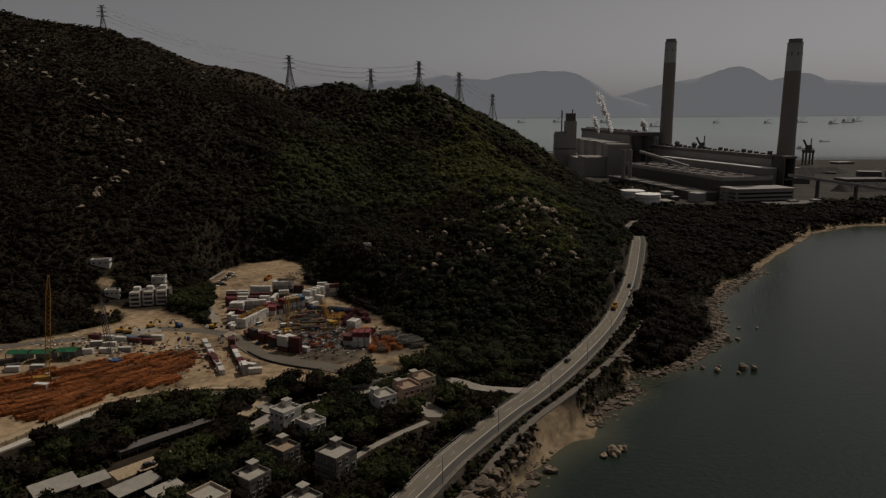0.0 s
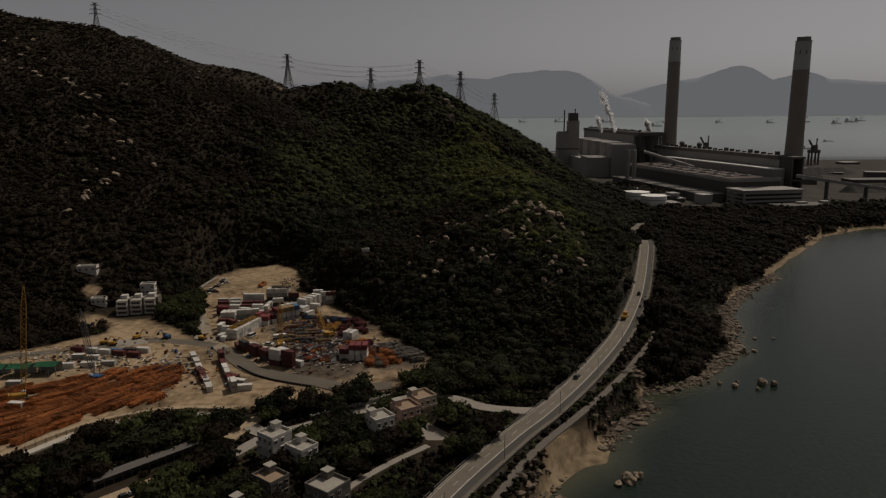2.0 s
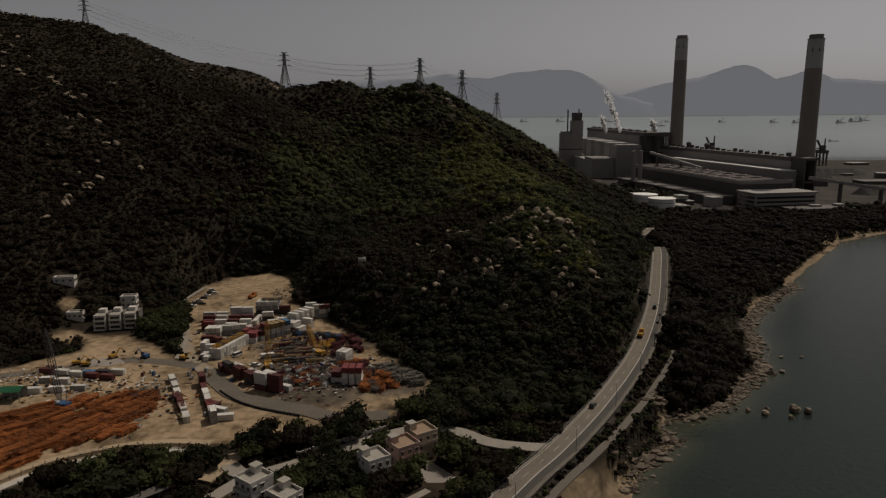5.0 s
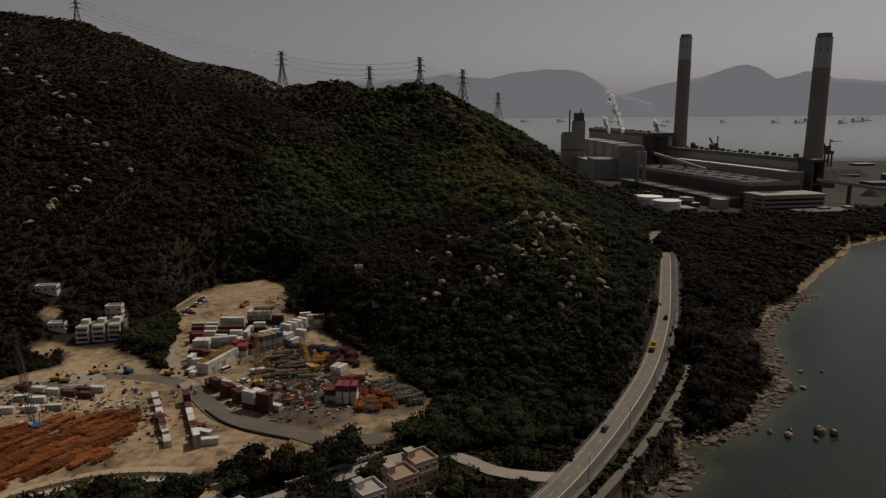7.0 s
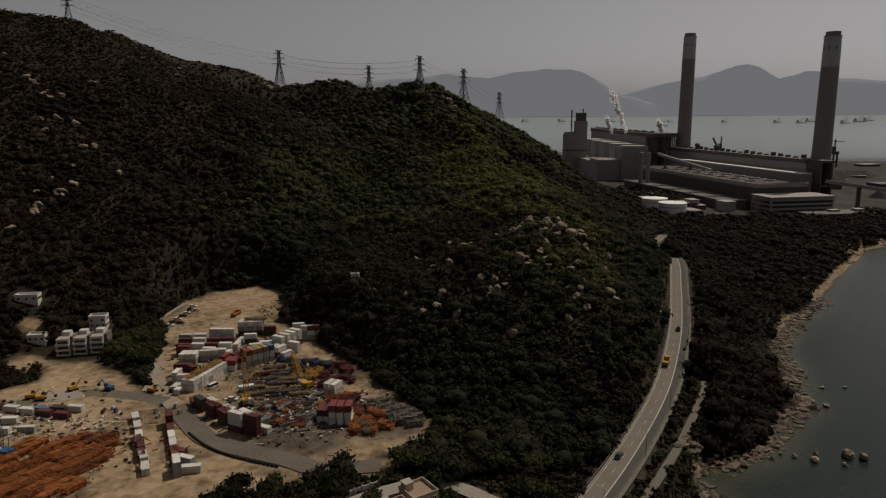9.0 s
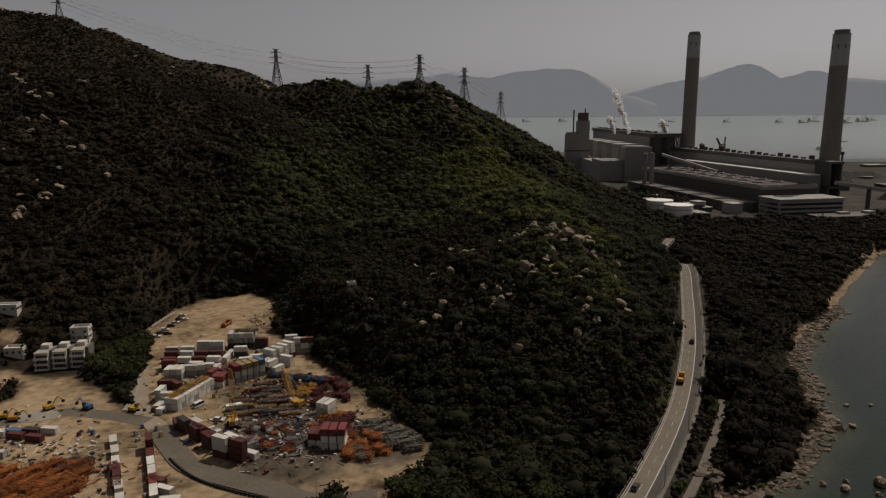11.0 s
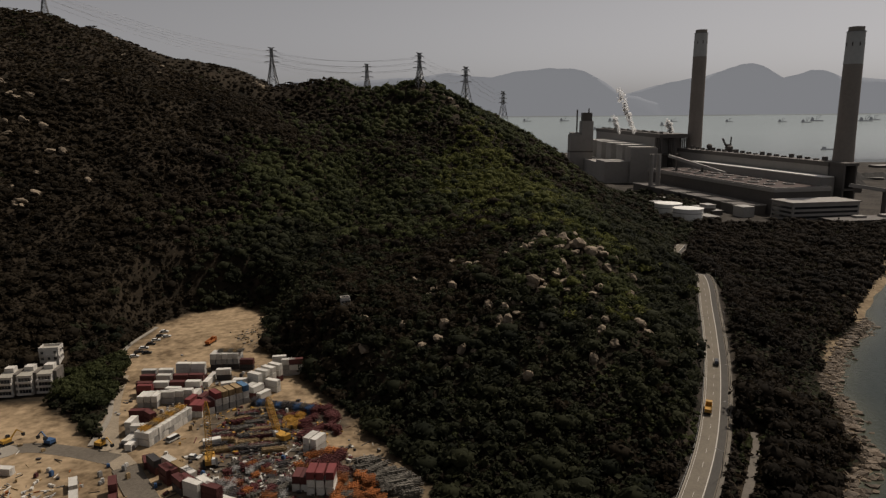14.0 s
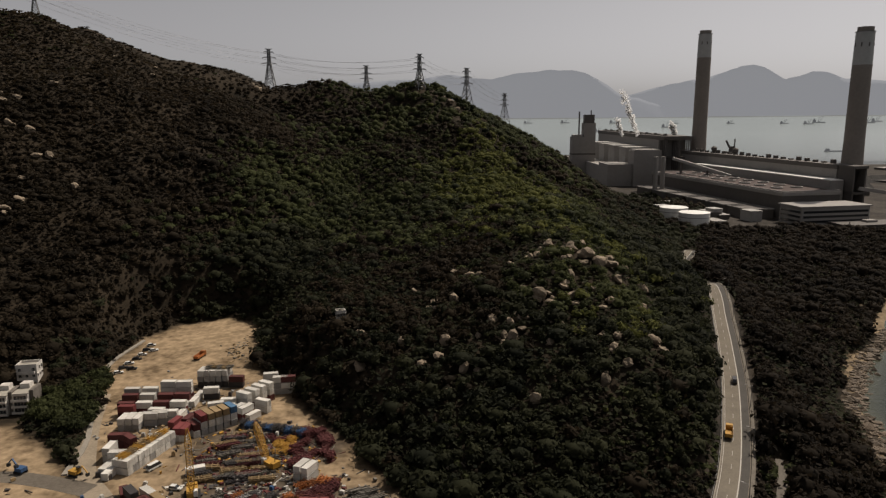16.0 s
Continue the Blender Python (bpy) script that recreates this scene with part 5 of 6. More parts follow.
# earth bank, concrete wall and fence along the lower yard
WALL = [(-168, 192), (-151, 214), (-141, 232), (-129, 249), (-112, 259.5), (-97, 262.5), (-82, 262)]
wl = resample([(x, y, 8.0) for x, y in WALL], 3.0)
tagged(ribbon("retaining_wall", [(x, y, 8.0) for x, y in WALL], 0.0, 3.2, 0.5, 3.6, mat("pale_concrete", (0.42, 0.39, 0.34), .85, vary=.25, scale=.3), step=3.0), "pale sloping concrete retaining wall below the yard", "wall", kind="structure")
tagged(ribbon("path", [(x, y, 8.0) for x, y in WALL], -7.0, -2.2, 0.1, 0.4, M_DIRT, step=3.0), "bare earth track along the yard fence", "track", kind="structure")
for x, y, _z in wl:
    CLEAR.append((x + 3, y - 4, 6.0)); CLEAR.append((x + 1, y, 4.0))
fence = empty("fence", label="yard fence of timber posts with sheeting", category="fence")
for a, b in zip(wl, wl[1:]):
    d = b - a
    piece("post", (), lambda: boxes((-.08, .08, -.08, .08, -.4, 2.1)), M_BARK, fence, pose(a[0], a[1], 8.4))
    part("rail", boxes((0, float(np.hypot(*d[:2])), -.03, .03, .5, 1.7), m=pose(a[0], a[1], 8.4, 0, 0, math.degrees(math.atan2(d[1], d[0])))), M_DIRT, fence)
# low dark edging blocks along the yard road
for k in range(34):
    s = k / 33
    x, y = -93 + 37 * s - 3.5 * math.sin(s * 3.1), 312 - 23.5 * s - 2.0 * math.sin(s * 3.1)
    b = new("edging_block", shared("edging_block", lambda: boxes((-.6, .6, -.3, .3, -.3, .6), (-.45, .45, -.2, .2, .6, .72))))
    if not b.data.materials: b.data.materials.append(M_TYRE)
    b.matrix_basis = pose(x, y, YZ, 0, 0, -44 + 20 * s)
    tagged(b, "dark edging block beside the yard road", "barrier", "yard road edging")


# ---- houses ----
M_WALLW = mat("white_render", (0.50, 0.47, 0.43), 0.85, vary=0.22, scale=0.35, bump=0.15)
M_WALLP = mat("pink_render", (0.38, 0.26, 0.22), 0.85, vary=0.2, scale=0.35, bump=0.15)
M_WALLB = mat("beige_render", (0.40, 0.33, 0.25), 0.85, vary=0.2, scale=0.35, bump=0.15)
M_WALLG = mat("grey_render", (0.13, 0.115, 0.10), 0.85, vary=0.3, scale=0.35, bump=0.15)
M_TERR = mat("roof_terrace_tiles", (0.26, 0.185, 0.125), 0.85, vary=0.2, scale=0.5)
M_TERRG = mat("roof_screed", (0.30, 0.28, 0.24), 0.9, vary=0.25, scale=0.4)
M_SHEET = mat("corrugated_sheet", (0.26, 0.24, 0.21), 0.6, vary=0.3, scale=0.4)


def house(x, y, yaw, w, d, storeys, wall, terrace, label, hut=True, balcony=True, z=None, sh=2.85):
    z = land_at(x, y) if z is None else z
    e = empty("village_house", pose(x, y, z, 0, 0, yaw), label=label, category="house", group="village houses")
    h = storeys * sh
    part("wall", boxes((-w / 2, w / 2, -d / 2, d / 2, -3, h)), wall, e)
    part("roof", boxes((-w / 2 + .2, w / 2 - .2, -d / 2 + .2, d / 2 - .2, h, h + .06)), terrace, e)
    for r in ((-w / 2 - .1, w / 2 + .1, -d / 2 - .1, -d / 2 + .15), (-w / 2 - .1, w / 2 + .1, d / 2 - .15, d / 2 + .1), (-w / 2 - .1, -w / 2 + .15, -d / 2 + .15, d / 2 - .15), (w / 2 - .15, w / 2 + .1, -d / 2 + .15, d / 2 - .15)):
        part("parapet", boxes((*r, h - .15, h + 1.0)), wall, e)
    if hut:
        hu = part("stair_hut", boxes((-w / 2 + .4, -w / 2 + 3.0, d / 2 - 3.0, d / 2 - .4, h + .06, h + 2.3)), wall, e)
        part("slab", boxes((-w / 2 + .2, -w / 2 + 3.2, d / 2 - 3.2, d / 2 - .2, h + 2.3, h + 2.5)), M_TERRG, hu)
    for s in range(storeys):
        z0 = s * sh
        for k in range(3):
            for face in range(4):
                if face in (0, 2):
                    xx = (-w / 2 + w * (k + .5) / 3); m = pose(xx, (-d / 2, 0, d / 2)[face], z0 + .95, 0, 0, 0 if face == 0 else 180)
                else:
                    yy = (-d / 2 + d * (k + .5) / 3); m = pose(w / 2 if face == 1 else -w / 2, yy, z0 + .95, 0, 0, 90 if face == 1 else -90)
                if (s * 3 + k + face) % 5 == 4:
                    continue
                wd = empty("window"); wd.parent = e; wd.matrix_basis = m
                piece("pane", (), lambda: boxes((-.55, .55, -.04, .02, .05, 1.25)), M_GLASS, wd)
                piece("frame", (), lambda: boxes((-.65, .65, -.1, .0, -.05, .05), (-.65, .65, -.1, .0, 1.25, 1.35), (-.65, -.55, -.1, 0, .05, 1.25), (.55, .65, -.1, 0, .05, 1.25), (-.03, .03, -.08, 0, .05, 1.25)), M_WALLW, wd)
                piece("sill", (), lambda: boxes((-.8, .8, -.35, 0, 1.45, 1.55)), wall, wd)
        if balcony and s:
            b = part("balcony", boxes((-w / 2 + .6, w / 2 - .6, -d / 2 - 1.2, -d / 2, z0 - .1, z0 + .05)), wall, e)
            part("balustrade", boxes((-w / 2 + .6, w / 2 - .6, -d / 2 - 1.2, -d / 2 - 1.1, z0 + .05, z0 + .95), (-w / 2 + .6, -w / 2 + .7, -d / 2 - 1.1, -d / 2, z0 + .05, z0 + .95), (w / 2 - .7, w / 2 - .6, -d / 2 - 1.1, -d / 2, z0 + .05, z0 + .95)), wall, b)
    CLEAR.append((x, y, max(w, d) * .72 + 1.5))
    return e


house(-56.8, 231, -38, 7.6, 8.0, 3, M_WALLW, M_TERRG, "three-storey white village house with a flat grey roof")
house(-47.2, 227.5, -38, 8.0, 7.0, 2, M_WALLW, M_TERRG, "two-storey white village house with roof terrace")
house(-23, 243.5, 35, 7.6, 7.6, 3, M_WALLW, M_TERRG, "three-storey white village house with a stair hut on its roof")
house(-14.5, 252, 35, 8.0, 8.0, 3, M_WALLP, M_TERR, "three-storey pink village house with a tiled roof terrace")
house(-9, 261.5, 35, 8.0, 8.2, 3, M_WALLB, M_TERR, "three-storey beige village house with a tiled roof terrace")
house(-52.5, 208, -38, 8.5, 7.0, 2, M_WALLG, M_TERR, "old two-storey grey village house with a tan roof")
house(-33.5, 197, -36, 9.0, 9.0, 3, M_WALLG, M_TERRG, "three-storey grey village house with balconies and roof sheds")
house(-58, 190.5, -36, 8.0, 8.0, 2, M_WALLG, M_TERRG, "two-storey grey village house among trees")
house(-67, 179, -36, 9.0, 8.0, 2, M_WALLB, M_TERRG, "two-storey beige village house among trees", hut=False)
house(-40, 177, -36, 8.0, 8.0, 2, M_WALLG, M_TERRG, "two-storey grey village house among trees")


def villa():
    e = empty("apartment_villa", pose(-175, 397, 8.6, 0, 0, 8) @ Matrix.Scale(.8, 4), label="white three-storey terrace of stepped balconied villas", category="apartment block")
    for k in range(3):
        x0 = -13 + 9 * k
        part("wall", boxes((x0, x0 + 7.2, -4 + 1.5 * k, 8 + 1.5 * k, -3, 9.6)), M_WALLW, e)
        part("stair_tower", boxes((x0 + 7.2, x0 + 9, -2 + 1.5 * k, 7 + 1.5 * k, -3, 10.6)), M_WALLG, e)
        part("roof", boxes((x0 - .2, x0 + 7.4, -4.2 + 1.5 * k, 8.2 + 1.5 * k, 9.6, 9.85)), M_TERRG, e)
        part("roof_room", boxes((x0 + 1, x0 + 5.5, 3 + 1.5 * k, 7.5 + 1.5 * k, 9.85, 12.2)), M_WALLW, e)
        for s in range(3):
            z0 = 3.1 * s
            b = part("balcony", boxes((x0 - .1, x0 + 7.3, -5.6 + 1.5 * k, -4 + 1.5 * k, z0 - .12, z0 + .08)), M_WALLW, e)
            part("balustrade", boxes((x0 - .1, x0 + 7.3, -5.6 + 1.5 * k, -5.45 + 1.5 * k, z0 + .08, z0 + 1.05), (x0 - .1, x0 + .05, -5.45 + 1.5 * k, -4 + 1.5 * k, z0 + .08, z0 + 1.05), (x0 + 7.15, x0 + 7.3, -5.45 + 1.5 * k, -4 + 1.5 * k, z0 + .08, z0 + 1.05)), M_WALLW, b)
            w = part("window", boxes((x0 + .7, x0 + 6.5, -4.06 + 1.5 * k, -3.95 + 1.5 * k, z0 + .3, z0 + 2.4)), M_GLASS, e)
            part("frame", boxes(*[(x0 + .7 + 1.45 * j - .05, x0 + .75 + 1.45 * j, -4.1 + 1.5 * k, -4.0 + 1.5 * k, z0 + .3, z0 + 2.4) for j in range(5)]), M_WALLW, w)
    CLEAR.append((-177, 398, 17)); CLEAR.append((-176, 387, 13))


villa()
house(-179.5, 423, 10, 8, 6, 2, M_WALLW, M_TERRG, "small white two-storey house on the wooded slope", hut=False)
house(-199, 402, 10, 8, 5, 1, M_WALLW, M_WALLW, "low white outbuilding beside the villas", hut=False, balcony=False)
house(-217, 427, 8, 11, 5, 1, M_WALLW, M_WHITE, "low building with a bright white roof in the trees", hut=False, balcony=False)
CLEAR += [(250, 907, 19), (258, 865, 19), (416, 866, 52), (470, 905, 30)]
house(-50, 445, 20, 4, 3.5, 1, M_WALLW, M_WHITE, "tiny white hut in a clearing on the slope", hut=False, balcony=False)
CLEAR.append((-50, 440, 6))
CLEAR.append((-207, 412, 7)); CLEAR.append((-196, 385, 10))


def long_shed(x0, y0, x1, y1, W, h, roof, label, bays=8):
    L = math.hypot(x1 - x0, y1 - y0)
    cx, cy = (x0 + x1) / 2, (y0 + y1) / 2
    e = empty("long_shed", pose(cx, cy, land_at(cx, cy), 0, 0, math.degrees(math.atan2(y1 - y0, x1 - x0))), label=label, category="shed", group="roadside sheds")
    bm = bmesh.new(); box(bm, -L / 2, L / 2, -W / 2 - .4, W / 2 + .4, h, h + .15)
    for v in bm.verts: v.co.z += .08 * v.co.y
    part("roof", bm, roof, e)
    for k in range(bays + 1):
        piece("post", (h,), lambda: boxes((-.1, .1, -.1, .1, -1, h - .15)), M_STEEL, e, pose(-L / 2 + .2 + (L - .4) * k / bays, -W / 2 + .2, 0))
    part("back_wall", boxes((-L / 2 + .1, L / 2 - .1, W / 2 - .2, W / 2, -1, h - .0)), M_WALLG, e)
    for k in range(12):
        s = k / 11
        CLEAR.append((x0 + (x1 - x0) * s, y0 + (y1 - y0) * s, W * .5 + 2.5))


long_shed(-108, 211, -85, 236, 3.0, 3.0, M_CLAD_D, "long narrow open shed with a dark sheet roof", 12)
long_shed(-97, 184, -88.5, 195, 6.0, 3.2, M_SHEET, "long shed with a pale tan sheet roof", 5)
long_shed(-121, 184, -112, 193, 8.0, 3.4, M_SHEET, "wide shed with a pale sheet roof", 4)
long_shed(-110, 190, -104, 196, 5.0, 3.0, M_SHEET, "small shed with a pale sheet roof", 3)
long_shed(-85, 182, -79, 190, 6.0, 3.6, M_TERRG, "shed with a dark grey roof", 3)
for s in range(10):
    CLEAR.append((-104 + 22 * s / 9, 203 + 22 * s / 9, 5.0))
# paved courts and a garden wall by the houses
for x, y, w, d, a, mt, lab in ((-91.5, 213.5, 38, 7.5, 47, M_DIRT, "bare earth forecourt beside the long shed"), (-6, 249, 16, 9, -50, M_CONC, "pale concrete court beside the houses"), (-66, 240, 22, 5, 60, M_CONC, "concrete slip road by the white house"), (-73, 252, 20, 6, 70, M_DIRT, "bare earth track to the yard gate"), (-29, 236, 10, 7, 35, M_CONC, "concrete garden court")):
    z = max(land_at(x + i, y + j) for i in (-8, 0, 8) for j in (-5, 0, 5)) + .05
    bm = boxes((-w / 2, w / 2, -d / 2, d / 2, -2.5, 0), m=pose(x, y, z, 0, 0, a)); tagged(part("pavement", bm, mt), lab, "court", kind="structure")
    for s in range(-2, 3):
        CLEAR.append((x + math.cos(radians(a)) * w * s / 5, y + math.sin(radians(a)) * w * s / 5, d * .5 + 1))
gw = empty("garden_wall", label="white garden wall with piers along the lane", category="wall")
for k in range(12):
    a = Vector((-50 + 2.35 * k, 257.5 + 1.62 * k, 0)); z = land_at(a.x, a.y)
    part("panel", boxes((0, 2.4, -.1, .1, -.5, 1.7), m=pose(a.x, a.y, z, 0, 0, 34.6)), M_WALLW, gw)
    part("pier", boxes((-.2, .2, -.2, .2, -.5, 2.0), m=pose(a.x, a.y, z, 0, 0, 34.6)), M_WALLW, gw)

# lamp posts on the seaward pavement, railings on the inner side
for k in range(11):
    x, y, z, yaw = on_road(190 + 33 * k, 4.4)
    if "lamp" not in TEMPLATES:
        e = empty("street_lamp", pose(x, y, z, 0, 0, yaw), label="tall slim grey street lamp on the pavement", category="street lamp", group="street lamps")
        bm = bmesh.new(); lathe(bm, [(.13, 0), (.07, 8.5)], 8); part("pole", bm, M_STEEL, e)
        bm = bmesh.new(); beam(bm, (0, 0, 8.4), (0, 2.0, 8.9), .09); part("arm", bm, M_STEEL, e)
        part("lamp_head", boxes((-.15, .15, 1.8, 2.5, 8.85, 9.0)), M_CLAD_L, e)
        TEMPLATES["lamp"] = e
    else:
        copy_thing(TEMPLATES["lamp"], pose(x, y, z, 0, 0, yaw))
rail = empty("guard_rail", label="grey steel guard rail along the road", category="guard rail")
c = resample(ROAD[2:13], 4.0)
for a, b in zip(c, c[1:]):
    t = (b - a)[:2]; L = float(np.hypot(*t)); n = np.array([t[1], -t[0]]) / L
    yaw = math.degrees(math.atan2(t[1], t[0]))
    piece("rail_post", (), lambda: boxes((-.06, .06, -.06, .06, -.3, .8)), M_STEEL, rail, pose(a[0] - 5.5 * n[0], a[1] - 5.5 * n[1], a[2]))
    part("beam", boxes((0, L, -.04, .04, .45, .75), m=pose(a[0] - 5.5 * n[0], a[1] - 5.5 * n[1], a[2], 0, math.degrees(-math.atan2(b[2] - a[2], L)), yaw)), M_STEEL, rail)


# ---- rocks ----
def rock_bm(r, seed, sub=2, squash=.7):
    bm = bmesh.new()
    bmesh.ops.create_icosphere(bm, subdivisions=sub, radius=1.0)
    o = Vector((seed * 3.7, seed * 1.3, seed))
    for v in bm.verts:
        n = 1 + .8 * noise.noise(v.co * .9 + o) + .4 * noise.noise(v.co * 2.3 + o)
        v.co = Vector((v.co.x * n * r * 1.15, v.co.y * n * r * .9, v.co.z * n * r * squash))
    return bm


ROCKS = []
for k in range(7):
    me = bpy.data.meshes.new("boulder"); bm = rock_bm(1.0, k + 1, 2, (.65, .9, .75, .55, .8, 1.0, .6)[k]); bm.to_mesh(me); bm.free(); me.materials.append(M_ROCK)
    ROCKS.append(me)


def boulder(x, y, r, label, group, z=None, sink=.25):
    ob = new("boulder", rnd.choice(ROCKS))
    z = land_at(x, y) if z is None else z
    ob.matrix_basis = pose(x, y, z + r * (.5 - sink), rnd.uniform(-20, 20), rnd.uniform(-20, 20), rnd.uniform(0, 360)) @ Matrix.Scale(r, 4)
    return tagged(ob, label, "boulder", group)


HILL_ROCKS = [(36, 421, 3.6), (55, 456, 4.2), (60, 449, 4.6), (66, 447, 4.4), (72, 451, 4.0), (52, 447, 3.0), (30, 428, 2.8), (40, 417, 2.6), (1, 436, 3.4), (-6, 433, 2.4), (75, 391, 3.4), (77, 386, 2.4), (4, 386, 2.6), (9, 384, 2.2), (74, 463, 3.4), (80, 458, 3.0), (47, 470, 3.0), (86, 446, 2.8), (20, 401, 2.6), (27, 404, 2.0), (-3, 402, 2.6), (-36, 402, 3.0), (-38, 424, 2.2), (62, 470, 2.6), (90, 402, 2.2), (45, 436, 2.4), (-2, 378, 2.4)]
for x, y, r in HILL_ROCKS:
    r *= .72
    boulder(x, y, r, "large weathered granite boulder on the wooded slope", "hillside boulders", sink=-.25)
    CLEAR.append((x, y - r * .6, r * 1.5))
for k in range(64):
    s = rnd.random()
    x, y = (42 + rnd.gauss(0, 26), 425 + rnd.gauss(0, 30))
    r = rnd.uniform(1.2, 2.2)
    boulder(x, y, r, "pale granite boulder among the shrubs", "hillside boulders", sink=-.12); CLEAR.append((x, y - 1.2, r * 1.15))
C_LINE = RIDGES[2]
for k in range(44):
    s = rnd.random()
    i = 1 + int(s * 2.999); f = s * 3 - int(s * 3)
    a, b = C_LINE[i], C_LINE[i + 1] if i + 1 < len(C_LINE) else C_LINE[i]
    x, y = a[0] + (b[0] - a[0]) * f + rnd.gauss(0, 13), a[1] + (b[1] - a[1]) * f + rnd.gauss(0, 16)
    r = rnd.uniform(1.2, 2.9)
    boulder(x, y, r, "grey granite outcrop on the dry slope", "upper slope outcrops", sink=-.15); CLEAR.append((x, y - 1.5, r * 1.1))
for k in range(10):
    x, y = rnd.uniform(-430, -250), rnd.uniform(640, 860)
    r = rnd.uniform(1.8, 3.4)
    boulder(x, y, r, "grey granite outcrop on the dry slope", "upper slope outcrops", sink=-.15); CLEAR.append((x, y - 1.5, r * 1.1))
for x, y, r in ((-226, 985, 5), (-232, 978, 4), (2, 868, 4), (8, 862, 3.5), (-4, 872, 3)):
    boulder(x, y, r, "rocky outcrop on the ridge", "ridge outcrops", sink=-.2); CLEAR.append((x, y - 3, r * 1.4))

for x, y, r in ((141.6, 309.4, 4.2), (146, 308, 2.4), (128, 306, 2.8), (122, 309, 1.8), (131, 311, 1.5), (137, 303, 1.4), (118, 311, 1.2), (60, 226, 3.6), (64, 229, 2.6), (56, 224, 2.0), (36, 214, 3.0), (31, 210, 2.4), (157, 352, 2.0), (166, 372, 1.6), (176, 372, 1.2)):
    boulder(x, y, r * .62, "dark wet boulder standing in the shallows", "sea boulders", z=0.0, sink=.2)


def shore_rocks():
    """Tumbled rocks along the water's edge, too many to count."""
    verts, faces = [], []
    line = resample([(x, y, 0) for x, y in COAST[1:25]], 1.2)
    base = bmesh.new(); bmesh.ops.create_icosphere(base, subdivisions=1, radius=1.0)
    bv = np.array([v.co for v in base.verts]); bf = np.array([[v.index for v in f.verts] for f in base.faces]); base.free()
    spots = []
    for p, q in zip(line, line[1:]):
        d = q - p; L = np.hypot(d[0], d[1]); nx, ny = d[1] / L, -d[0] / L
        dens = 0.45 + 0.9 * float(fbm(np.array([p[0]]), np.array([p[1]]), 45, 2, 61)[0])
        for _ in range(12):
            if rnd.random() < dens + .05 - .55 * (p[1] > 520) - .5 * (228 < p[1] < 246):
                o = rnd.gauss(-1.2, 2.4)
                spots.append((p[0] + nx * o + rnd.uniform(-1, 1), p[1] + ny * o + rnd.uniform(-1, 1), min(2.2, .25 + rnd.expovariate(2.3))))
    S = np.array(spots)
    zs = np.maximum(-.3, land(S[:, 0], S[:, 1]))
    for n, ((x, y, r), z) in enumerate(zip(spots, zs)):
        verts.append(bv * (r * (0.6 + 0.8 * rng0.random((len(bv), 1)))) * np.array([1.2, .9, .7]) + np.array([x, y, z + .1 * r]))
        faces.append(bf + n * len(bv))
    ob = mesh_ob("shore_rocks", np.concatenate(verts).tolist(), np.concatenate(faces).tolist(), M_SHORE)
    tagged(ob, "tumbled brown rocks along the water's edge", "rocks", kind="stuff")


rng0 = np.random.default_rng(9)
shore_rocks()


# ---- vegetation ----
rng = np.random.default_rng(5)


